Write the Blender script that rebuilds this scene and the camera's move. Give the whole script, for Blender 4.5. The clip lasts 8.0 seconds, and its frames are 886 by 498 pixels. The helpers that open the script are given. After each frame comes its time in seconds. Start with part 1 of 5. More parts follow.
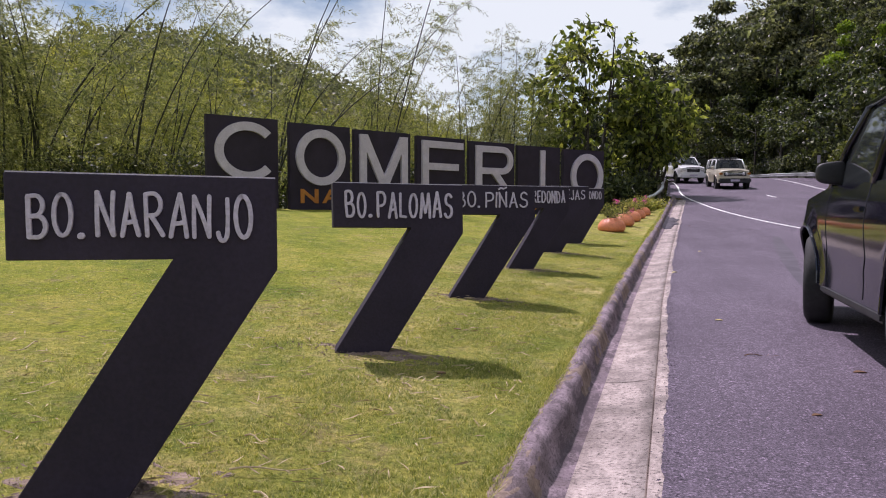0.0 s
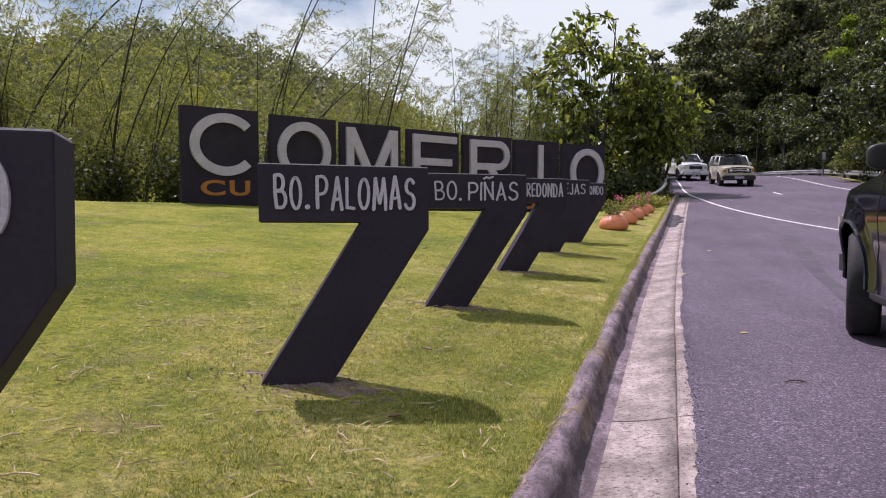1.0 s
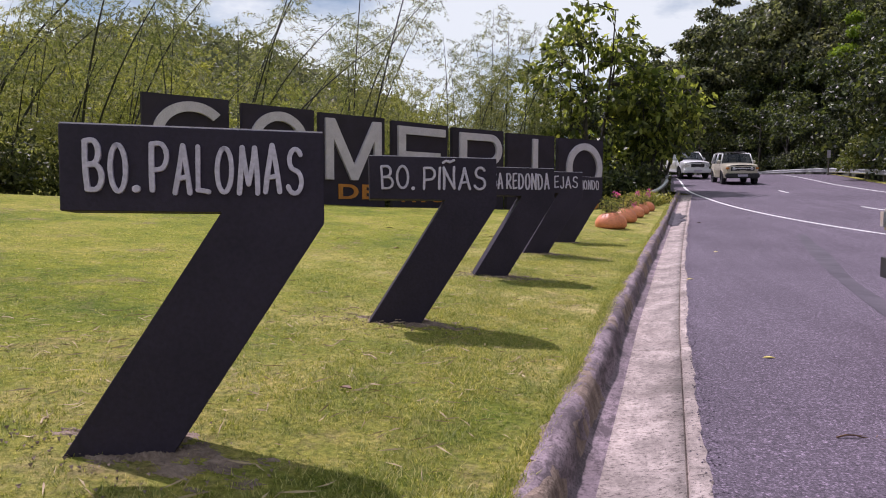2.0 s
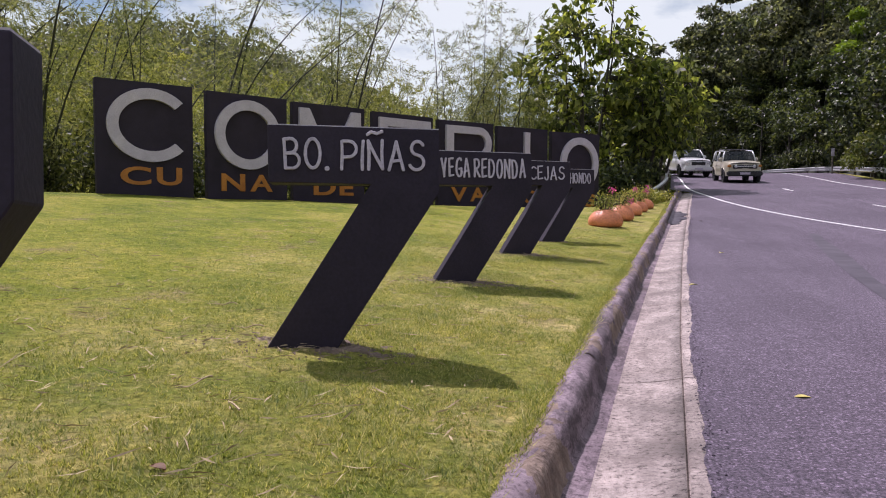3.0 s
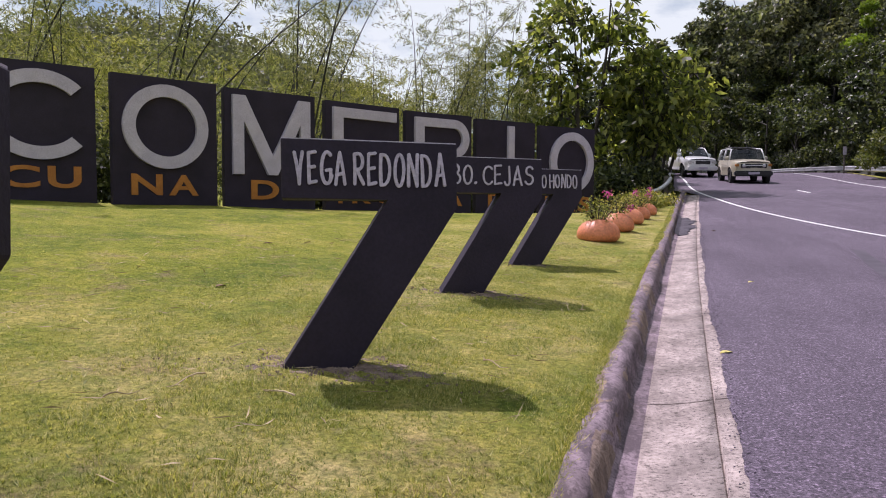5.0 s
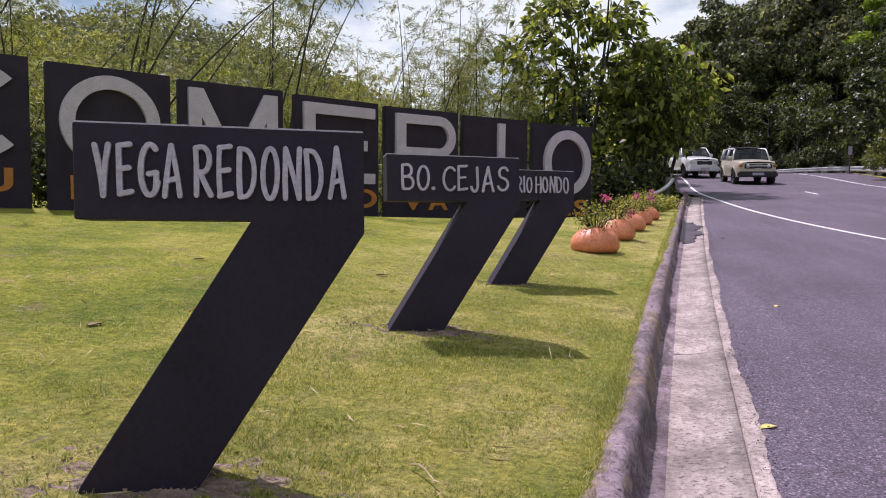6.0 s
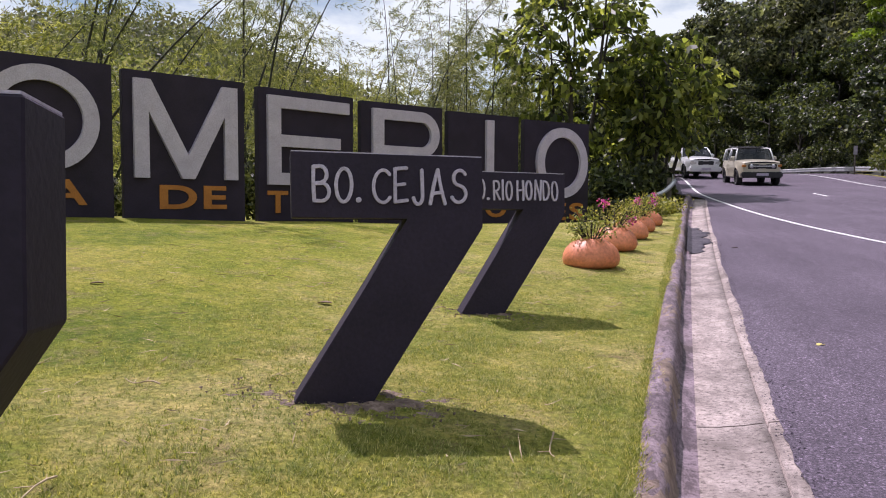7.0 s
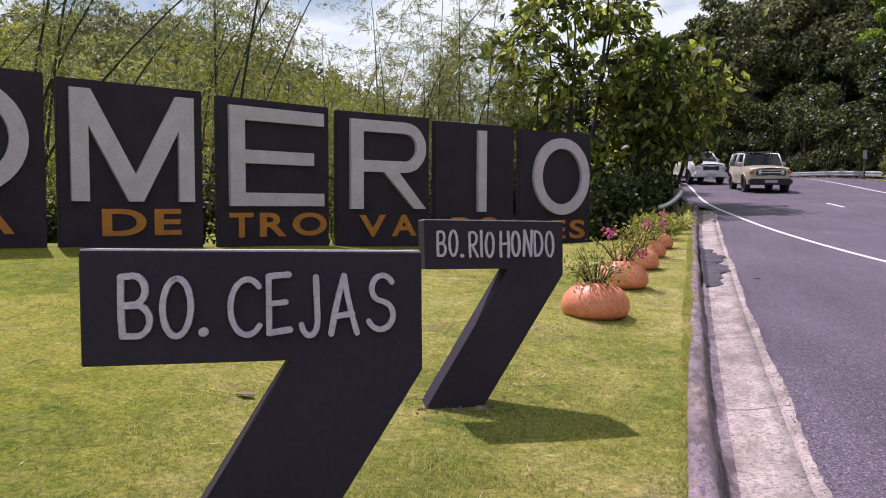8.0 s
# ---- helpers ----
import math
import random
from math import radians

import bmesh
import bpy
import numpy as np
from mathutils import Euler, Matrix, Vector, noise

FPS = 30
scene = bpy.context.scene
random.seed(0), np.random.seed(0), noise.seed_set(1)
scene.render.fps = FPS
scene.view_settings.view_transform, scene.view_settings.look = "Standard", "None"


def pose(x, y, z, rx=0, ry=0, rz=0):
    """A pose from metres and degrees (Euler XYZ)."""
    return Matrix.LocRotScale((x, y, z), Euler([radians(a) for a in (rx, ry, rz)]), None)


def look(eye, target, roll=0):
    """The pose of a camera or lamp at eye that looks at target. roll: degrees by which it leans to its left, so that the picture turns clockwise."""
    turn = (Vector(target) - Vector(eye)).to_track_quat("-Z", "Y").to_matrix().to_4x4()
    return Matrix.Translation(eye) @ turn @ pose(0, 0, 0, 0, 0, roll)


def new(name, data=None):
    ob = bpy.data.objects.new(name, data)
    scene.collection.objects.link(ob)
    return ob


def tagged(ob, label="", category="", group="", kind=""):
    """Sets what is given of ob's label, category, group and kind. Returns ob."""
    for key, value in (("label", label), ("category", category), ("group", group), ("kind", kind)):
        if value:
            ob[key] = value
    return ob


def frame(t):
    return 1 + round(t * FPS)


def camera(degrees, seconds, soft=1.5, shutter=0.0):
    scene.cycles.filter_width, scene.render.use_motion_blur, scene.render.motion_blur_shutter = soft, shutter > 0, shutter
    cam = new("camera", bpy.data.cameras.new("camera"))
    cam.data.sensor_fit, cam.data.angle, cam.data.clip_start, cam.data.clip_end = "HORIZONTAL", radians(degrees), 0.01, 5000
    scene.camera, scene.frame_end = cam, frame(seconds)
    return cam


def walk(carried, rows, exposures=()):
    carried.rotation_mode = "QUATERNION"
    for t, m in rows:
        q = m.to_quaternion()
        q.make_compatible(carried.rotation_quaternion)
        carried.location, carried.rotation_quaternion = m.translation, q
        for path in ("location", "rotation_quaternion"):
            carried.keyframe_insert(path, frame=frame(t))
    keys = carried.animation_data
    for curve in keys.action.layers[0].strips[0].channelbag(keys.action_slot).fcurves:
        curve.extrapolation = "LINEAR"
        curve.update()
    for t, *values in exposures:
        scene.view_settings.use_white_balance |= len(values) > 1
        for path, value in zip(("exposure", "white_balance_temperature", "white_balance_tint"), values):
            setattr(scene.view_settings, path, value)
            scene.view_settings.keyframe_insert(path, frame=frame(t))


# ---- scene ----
cam = camera(63.1, 8.0, soft=1.05)
EXPO = 0.05

PATH = [
    (0, (1.655, 0.61, 1.003), (1.268, 2.569, 0.889), 0.1),
    (0.5, (1.618, 1.161, 0.981), (1.231, 3.12, 0.865), 0.0),
    (1, (1.65, 1.769, 0.947), (1.263, 3.727, 0.831), 0.0),
    (1.5, (1.705, 2.425, 0.921), (1.318, 4.383, 0.804), 0.1),
    (1.7, (1.724, 2.703, 0.908), (1.337, 4.661, 0.79), 0.15),
    (2.8, (1.893, 4.122, 0.836), (1.504, 6.08, 0.717), 0.2),
    (3, (1.915, 4.42, 0.818), (1.527, 6.379, 0.699), 0.25),
    (3.5, (1.965, 5.158, 0.788), (1.577, 7.116, 0.67), 0.2),
    (4, (2.03, 5.838, 0.765), (1.643, 7.796, 0.645), 0.3),
    (4.5, (2.07, 6.563, 0.816), (1.682, 8.521, 0.693), 0.35),
    (4.7, (2.082, 6.868, 0.89), (1.694, 8.826, 0.767), 0.35),
    (5.8, (2.14, 8.467, 1.063), (1.752, 10.425, 0.942), 0.3),
    (6, (2.155, 8.755, 1.058), (1.769, 10.714, 0.937), 0.3),
    (6.5, (2.188, 9.476, 1.083), (1.804, 11.435, 0.961), 0.3),
    (7, (2.194, 10.216, 1.147), (1.813, 12.176, 1.026), 0.3),
    (7.5, (2.191, 11.0, 1.263), (1.809, 12.959, 1.14), 0.3),
    (8, (2.166, 11.681, 1.514), (1.784, 13.64, 1.394), 0.25),
]
walk(cam, [(t, look(eye, target, roll)) for t, eye, target, roll in PATH],
     exposures=[(0.0, EXPO - 0.05, 5900, 37), (4.0, EXPO - 0.05, 5900, 37), (6.0, EXPO + 0.03, 5900, 37), (8.0, EXPO + 0.09, 5900, 37)])
TO_SUN = Vector((-0.48, 0.52, 1.2)).normalized()


# ---- world and sun ----
def make_world():
    w = bpy.data.worlds.new("sky")
    scene.world = w
    w.use_nodes = True
    nt = w.node_tree
    nt.nodes.clear()
    out = nt.nodes.new("ShaderNodeOutputWorld")
    bg = nt.nodes.new("ShaderNodeBackground")
    sky = nt.nodes.new("ShaderNodeTexSky")
    sky.sky_type, sky.sun_disc = "NISHITA", False
    sky.sun_elevation = math.asin(TO_SUN.z)
    sky.sun_rotation = math.atan2(TO_SUN.x, TO_SUN.y)
    co = nt.nodes.new("ShaderNodeTexCoord")
    mp = nt.nodes.new("ShaderNodeMapping")
    mp.inputs["Scale"].default_value = (1.0, 1.0, 2.6)
    n1 = nt.nodes.new("ShaderNodeTexNoise")
    n1.inputs["Scale"].default_value, n1.inputs["Detail"].default_value = 2.2, 7.0
    n1.inputs["Roughness"].default_value = 0.6
    ramp = nt.nodes.new("ShaderNodeValToRGB")
    ramp.color_ramp.elements[0].position, ramp.color_ramp.elements[1].position = 0.39, 0.54
    mix = nt.nodes.new("ShaderNodeMix")
    mix.data_type = "RGBA"
    mix.inputs["B"].default_value = (10.3, 11.7, 10.1, 1)
    nt.links.new(co.outputs["Generated"], mp.inputs["Vector"])
    nt.links.new(mp.outputs["Vector"], n1.inputs["Vector"])
    nt.links.new(n1.outputs["Fac"], ramp.inputs["Fac"])
    nt.links.new(ramp.outputs["Color"], mix.inputs["Factor"])
    haze = nt.nodes.new("ShaderNodeMix")
    haze.data_type, haze.blend_type = "RGBA", "MULTIPLY"
    haze.inputs["Factor"].default_value = 1.0
    haze.inputs["B"].default_value = (0.93, 1.07, 0.9, 1)
    nt.links.new(sky.outputs["Color"], haze.inputs["A"])
    nt.links.new(haze.outputs["Result"], mix.inputs["A"])
    nt.links.new(mix.outputs["Result"], bg.inputs["Color"])
    bg.inputs["Strength"].default_value = 0.076
    nt.links.new(bg.outputs["Background"], out.inputs["Surface"])


make_world()
sun_data = bpy.data.lights.new("sun", "SUN")
sun_data.energy, sun_data.angle, sun_data.color = 4.9, radians(0.6), (1.0, 0.95, 0.86)
sun = new("sun", sun_data)
sun.matrix_world = look(TO_SUN * 100, (0, 0, 0))


# ---- materials ----
def base_mat(name, rough=0.8, metal=0.0, spec=0.5):
    m = bpy.data.materials.new(name)
    m.use_nodes = True
    b = m.node_tree.nodes["Principled BSDF"]
    b.inputs["Roughness"].default_value, b.inputs["Metallic"].default_value = rough, metal
    b.inputs["Specular IOR Level"].default_value = spec
    return m, m.node_tree, b


def noise_node(nt, scale, detail=4.0, rough=0.55, world=True, stretch=None):
    n = nt.nodes.new("ShaderNodeTexNoise")
    n.inputs["Scale"].default_value, n.inputs["Detail"].default_value = scale, detail
    n.inputs["Roughness"].default_value = rough
    src = nt.nodes.new("ShaderNodeNewGeometry").outputs["Position"] if world else nt.nodes.new("ShaderNodeTexCoord").outputs["Object"]
    if stretch:
        mp = nt.nodes.new("ShaderNodeMapping")
        mp.inputs["Scale"].default_value = stretch
        nt.links.new(src, mp.inputs["Vector"])
        src = mp.outputs["Vector"]
    nt.links.new(src, n.inputs["Vector"])
    return n.outputs["Fac"]


def ramp_node(nt, fac, stops):
    r = nt.nodes.new("ShaderNodeValToRGB")
    e = r.color_ramp.elements
    while len(e) < len(stops):
        e.new(0.5)
    for el, (p, c) in zip(e, stops):
        el.position, el.color = p, (*c, 1)
    nt.links.new(fac, r.inputs["Fac"])
    return r.outputs["Color"]


def mix_node(nt, a, b, fac, mode="MIX"):
    m = nt.nodes.new("ShaderNodeMix")
    m.data_type, m.blend_type = "RGBA", mode
    for key, v in (("A", a), ("B", b), ("Factor", fac)):
        if isinstance(v, (int, float)):
            m.inputs[key].default_value = v
        elif isinstance(v, tuple):
            m.inputs[key].default_value = (*v, 1)
        else:
            nt.links.new(v, m.inputs[key])
    return m.outputs["Result"]


def bump_node(nt, b, height, strength, dist):
    n = nt.nodes.new("ShaderNodeBump")
    n.inputs["Strength"].default_value, n.inputs["Distance"].default_value = strength, dist
    nt.links.new(height, n.inputs["Height"])
    nt.links.new(n.outputs["Normal"], b.inputs["Normal"])


def plain(name, c1, c2, scale, rough=0.7, metal=0.0, bump=0.0, fine=40.0, world=True, spec=0.5):
    m, nt, b = base_mat(name, rough, metal, spec)
    col = ramp_node(nt, noise_node(nt, scale, 6, world=world), [(0.3, c1), (0.7, c2)])
    grain = ramp_node(nt, noise_node(nt, fine, 3, world=world), [(0.3, (0.8, 0.8, 0.8)), (0.7, (1.15, 1.15, 1.15))])
    nt.links.new(mix_node(nt, col, grain, 1.0, "MULTIPLY"), b.inputs["Base Color"])
    if bump:
        bump_node(nt, b, noise_node(nt, fine, 5, world=world), 1.0, bump)
    return m


def leaf_mat(name, dark, mid, light, trans=0.45, gloss=0.45, patch=0.5):
    m, nt, b = base_mat(name, gloss, 0.0, 0.4)
    isl = nt.nodes.new("ShaderNodeNewGeometry").outputs["Random Per Island"]
    col = ramp_node(nt, isl, [(0.0, dark), (0.55, mid), (1.0, light)])
    big = ramp_node(nt, noise_node(nt, patch, 3), [(0.3, (0.7, 0.78, 0.7)), (0.7, (1.25, 1.15, 1.0))])
    col = mix_node(nt, col, big, 1.0, "MULTIPLY")
    nt.links.new(col, b.inputs["Base Color"])
    tr = nt.nodes.new("ShaderNodeBsdfTranslucent")
    nt.links.new(mix_node(nt, col, (1.25, 1.3, 0.55), 1.0, "MULTIPLY"), tr.inputs["Color"])
    mx = nt.nodes.new("ShaderNodeMixShader")
    mx.inputs["Fac"].default_value = trans
    nt.links.new(b.outputs["BSDF"], mx.inputs[1])
    nt.links.new(tr.outputs["BSDF"], mx.inputs[2])
    nt.links.new(mx.outputs["Shader"], nt.nodes["Material Output"].inputs["Surface"])
    return m


def lawn_mat():
    m, nt, b = base_mat("lawn", 0.9, 0.0, 0.12)
    n0 = noise_node(nt, 0.6, 7, 0.7)
    lush = ramp_node(nt, n0, [(0.36, (0.112, 0.155, 0.015)), (0.5, (0.218, 0.242, 0.025)), (0.64, (0.32, 0.3, 0.062))])
    worn = ramp_node(nt, n0, [(0.36, (0.14, 0.185, 0.024)), (0.5, (0.3, 0.29, 0.07)), (0.64, (0.45, 0.385, 0.175))])
    xyz = nt.nodes.new("ShaderNodeSeparateXYZ")
    nt.links.new(nt.nodes.new("ShaderNodeNewGeometry").outputs["Position"], xyz.inputs["Vector"])
    across = nt.nodes.new("ShaderNodeMath")
    across.operation = "MULTIPLY_ADD"
    across.inputs[1].default_value = -0.111
    nt.links.new(xyz.outputs["Y"], across.inputs[0])
    nt.links.new(xyz.outputs["X"], across.inputs[2])
    wander = nt.nodes.new("ShaderNodeMath")
    wander.operation = "MULTIPLY_ADD"
    wander.inputs[1].default_value = 3.0
    nt.links.new(noise_node(nt, 0.9, 6, 0.65), wander.inputs[0])
    nt.links.new(across.outputs["Value"], wander.inputs[2])
    trod = nt.nodes.new("ShaderNodeMapRange")
    trod.inputs["From Min"].default_value, trod.inputs["From Max"].default_value = -1.3, 0.9
    nt.links.new(wander.outputs["Value"], trod.inputs["Value"])
    patch = mix_node(nt, lush, worn, trod.outputs["Result"])
    fine = ramp_node(nt, noise_node(nt, 30, 7, 0.75), [(0.32, (0.36, 0.41, 0.34)), (0.68, (1.5, 1.42, 1.35))])
    mid = ramp_node(nt, noise_node(nt, 7.0, 7, 0.72), [(0.34, (0.68, 0.8, 0.62)), (0.66, (1.3, 1.2, 1.22))])
    bare = ramp_node(nt, noise_node(nt, 1.5, 8, 0.72), [(0.55, (0, 0, 0)), (0.68, (0.75, 0.75, 0.75))])
    dry = ramp_node(nt, noise_node(nt, 11, 6, 0.75), [(0.54, (0, 0, 0)), (0.66, (0.38, 0.38, 0.38))])
    col = mix_node(nt, mix_node(nt, patch, fine, 1.0, "MULTIPLY"), mid, 1.0, "MULTIPLY")
    col = mix_node(nt, col, (0.4, 0.33, 0.16), dry)
    nt.links.new(mix_node(nt, col, mix_node(nt, (0.26, 0.19, 0.12), fine, 1.0, "MULTIPLY"), bare), b.inputs["Base Color"])
    bump_node(nt, b, noise_node(nt, 45, 6, 0.7), 1.0, 0.03)
    return m


def asphalt_mat():
    m, nt, b = base_mat("asphalt", 0.82, 0.0, 0.4)
    col = ramp_node(nt, noise_node(nt, 0.35, 5), [(0.3, (0.08, 0.063, 0.084)), (0.7, (0.12, 0.096, 0.124))])
    chips = ramp_node(nt, noise_node(nt, 75, 4, 0.8), [(0.34, (0.3, 0.3, 0.32)), (0.5, (0.95, 0.95, 0.95)), (0.68, (2.3, 2.25, 2.3))])
    coarse = ramp_node(nt, noise_node(nt, 16, 5, 0.75), [(0.3, (0.72, 0.71, 0.72)), (0.7, (1.25, 1.25, 1.26))])
    chips = mix_node(nt, chips, coarse, 1.0, "MULTIPLY")
    vor = nt.nodes.new("ShaderNodeTexVoronoi")
    vor.inputs["Scale"].default_value = 95.0
    nt.links.new(nt.nodes.new("ShaderNodeNewGeometry").outputs["Position"], vor.inputs["Vector"])
    stone = ramp_node(nt, vor.outputs["Color"], [(0.2, (0.6, 0.6, 0.61)), (0.5, (0.95, 0.95, 0.95)), (0.76, (1.1, 1.1, 1.1)), (0.86, (1.9, 1.87, 1.87))])
    chips = mix_node(nt, chips, stone, 1.0, "MULTIPLY")
    streak = ramp_node(nt, noise_node(nt, 1.2, 5, 0.6, stretch=(1.6, 0.12, 1)), [(0.35, (0.86, 0.85, 0.86)), (0.65, (1.08, 1.08, 1.08))])
    col = mix_node(nt, mix_node(nt, col, chips, 1.0, "MULTIPLY"), streak, 1.0, "MULTIPLY")
    nt.links.new(col, b.inputs["Base Color"])
    bump_node(nt, b, noise_node(nt, 110, 3, 0.7), 0.9, 0.006)
    return m


def concrete_mat(name, tone, stain, relief=0.006, pit=0.42):
    """Weathered concrete: broad blotches, dark lichen, exposed grains and pits."""
    m, nt, b = base_mat(name, 0.9, 0.0, 0.25)
    a = tuple(v * 0.48 for v in tone)
    col = ramp_node(nt, noise_node(nt, 2.2, 7, 0.65), [(0.32, a), (0.58, tone)])
    pit_f = noise_node(nt, 58, 6, 0.8, stretch=(0.6, 0.85, 1.0))
    pits = ramp_node(nt, pit_f, [(0.38, (pit, pit * 0.94, pit * 0.97)), (0.47, (0.9, 0.9, 0.9)), (0.56, (1.0, 1.0, 1.0)), (0.68, (1.35, 1.34, 1.32))])
    col = mix_node(nt, col, pits, 1.0, "MULTIPLY")
    moss = ramp_node(nt, noise_node(nt, 7.5, 9, 0.8, stretch=(1.0, 0.35, 1.0)), [(0.47, (0, 0, 0)), (0.57, (stain, stain, stain))])
    col = mix_node(nt, col, tuple(v * 0.3 for v in tone), moss)
    dirt = ramp_node(nt, noise_node(nt, 0.9, 6, 0.7), [(0.5, (0, 0, 0)), (0.68, (stain * 0.7,) * 3)])
    nt.links.new(mix_node(nt, col, (0.1, 0.075, 0.062), dirt), b.inputs["Base Color"])
    bump_node(nt, b, pit_f, 0.6, relief)
    return m


LAWN = lawn_mat()
ASPHALT = asphalt_mat()
GUTTER = concrete_mat("gutter_concrete", (0.5, 0.42, 0.385), 0.45, 0.016, 0.2)
KERB = concrete_mat("kerb_concrete", (0.33, 0.255, 0.285), 0.9, 0.014, 0.3)
LINE = plain("road_paint", (0.62, 0.62, 0.6), (0.8, 0.8, 0.78), 3.0, 0.7, fine=60)
SIGN = plain("dark_sign_paint", (0.0175, 0.012, 0.0235), (0.029, 0.0205, 0.038), 2.6, 0.72, bump=0.002, fine=55, spec=0.35)
WHITE = plain("pale_grey_letter_paint", (0.45, 0.405, 0.49), (0.55, 0.5, 0.59), 4.0, 0.65, bump=0.001, fine=60)
ORANGE = plain("orange_letter_paint", (0.38, 0.135, 0.014), (0.5, 0.195, 0.024), 5.0, 0.6, fine=60)
SOIL = plain("bare_soil", (0.12, 0.083, 0.068), (0.33, 0.245, 0.19), 9.0, 0.95, bump=0.02, fine=45)
TERRACOTTA = plain("terracotta", (0.62, 0.19, 0.085), (0.78, 0.29, 0.14), 3.0, 0.5, bump=0.0015, fine=30)
STEEL = plain("galvanised_steel", (0.45, 0.46, 0.47), (0.62, 0.63, 0.64), 2.0, 0.45, 0.6, fine=25)
POST = plain("weathered_post", (0.09, 0.075, 0.06), (0.17, 0.15, 0.12), 4.0, 0.85, fine=30)
BARK = plain("bark", (0.022, 0.019, 0.016), (0.065, 0.056, 0.047), 3.0, 0.9, bump=0.01, fine=18)
CULM = plain("bamboo_culm", (0.012, 0.013, 0.009), (0.035, 0.038, 0.022), 2.0, 0.6, fine=12)
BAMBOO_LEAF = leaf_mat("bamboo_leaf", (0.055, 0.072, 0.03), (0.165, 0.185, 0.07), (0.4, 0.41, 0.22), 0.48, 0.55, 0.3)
# Lighter, yellower copy of the bamboo leaf: sunlight put into its colour.
SUN_TINTED_BAMBOO = leaf_mat("sun_tinted_bamboo_leaf", (0.1, 0.115, 0.035), (0.25, 0.26, 0.07), (0.46, 0.46, 0.19), 0.5, 0.6, 0.35)
BROAD_LEAF = leaf_mat("broad_leaf", (0.036, 0.05, 0.02), (0.13, 0.163, 0.05), (0.41, 0.44, 0.14), 0.66, 0.42, 0.9)
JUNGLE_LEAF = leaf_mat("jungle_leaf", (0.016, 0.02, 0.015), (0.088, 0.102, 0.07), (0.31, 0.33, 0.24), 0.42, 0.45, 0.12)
# Deep green foliage; on the low hillside rows this dark colour stands in for shade.
DEEP_SHADE_LEAF = leaf_mat("deep_green_shade_leaf", (0.012, 0.018, 0.01), (0.046, 0.062, 0.028), (0.18, 0.21, 0.08), 0.32, 0.45, 0.5)
# Greyed olive tones: the distance haze is put into the leaf colour.
FAR_HAZE_LEAF = leaf_mat("far_haze_wood_leaf", (0.08, 0.085, 0.072), (0.15, 0.157, 0.122), (0.25, 0.26, 0.2), 0.4, 0.6, 0.05)
# Undergrowth green darkened to paint in the shadow below the bamboo.
UNDER_SHADE_LEAF = leaf_mat("undergrowth_shade_leaf", (0.022, 0.03, 0.012), (0.06, 0.075, 0.027), (0.17, 0.18, 0.07), 0.35, 0.55, 0.5)
LIME_LEAF = leaf_mat("lime_leaf", (0.1, 0.16, 0.02), (0.17, 0.25, 0.03), (0.28, 0.36, 0.06), 0.45)
HILL_LEAF = leaf_mat("hill_leaf", (0.06, 0.085, 0.03), (0.12, 0.145, 0.045), (0.23, 0.24, 0.09), 0.4, 0.5, 0.06)
PLANT_LEAF = leaf_mat("planter_leaf", (0.13, 0.15, 0.035), (0.26, 0.27, 0.065), (0.48, 0.44, 0.17), 0.4)
PETAL = leaf_mat("magenta_petal", (0.4, 0.04, 0.3), (0.55, 0.08, 0.45), (0.6, 0.2, 0.6), 0.4)
BLADE = leaf_mat("grass_blade", (0.12, 0.16, 0.035), (0.295, 0.31, 0.085), (0.6, 0.54, 0.28), 0.42, 0.6, 2.2)
STRAW = plain("dry_leaf", (0.3, 0.21, 0.12), (0.55, 0.44, 0.26), 9.0, 0.8, fine=30)
YELLOW_LEAF = plain("yellow_leaf", (0.55, 0.45, 0.1), (0.7, 0.6, 0.2), 12, 0.6, fine=30)
BROWN_LEAF = plain("brown_leaf", (0.11, 0.055, 0.026), (0.2, 0.105, 0.05), 12, 0.7, fine=30)
# Near-black on purpose: the shade between the hillside trees is in this colour.
SHADED_FOREST_FLOOR = plain("shaded_forest_floor", (0.01, 0.013, 0.007), (0.028, 0.033, 0.014), 0.4, 0.95, bump=0.1, fine=3)


# ---- mesh helpers ----
def link_mesh(name, me, mat, parent=None, label="", kind=""):
    if mat:
        me.materials.append(mat)
    ob = new(name, me)
    if parent:
        ob.parent = parent
    return tagged(ob, label, kind=kind)


def part(name, bm, mat, parent=None, label="", smooth=False, kind=""):
    me = bpy.data.meshes.new(name)
    bmesh.ops.recalc_face_normals(bm, faces=bm.faces)
    bm.to_mesh(me)
    bm.free()
    if smooth:
        me.shade_smooth()
    return link_mesh(name, me, mat, parent, label, kind)


def thing(name, label, category, group="", m=None):
    ob = new(name)
    if m is not None:
        ob.matrix_basis = m
    return tagged(ob, label, category, group)


def array_mesh(name, verts, sides):
    """verts (n, sides, 3): n separate polygons."""
    n = len(verts)
    me = bpy.data.meshes.new(name)
    me.vertices.add(n * sides)
    me.vertices.foreach_set("co", np.ascontiguousarray(verts, dtype=np.float32).ravel())
    me.loops.add(n * sides)
    me.loops.foreach_set("vertex_index", np.arange(n * sides, dtype=np.int32))
    me.polygons.add(n)
    me.polygons.foreach_set("loop_start", np.arange(0, n * sides, sides, dtype=np.int32))
    me.update(calc_edges=True)
    return me


def unit(v):
    return v / np.maximum(np.linalg.norm(v, axis=-1, keepdims=True), 1e-9)


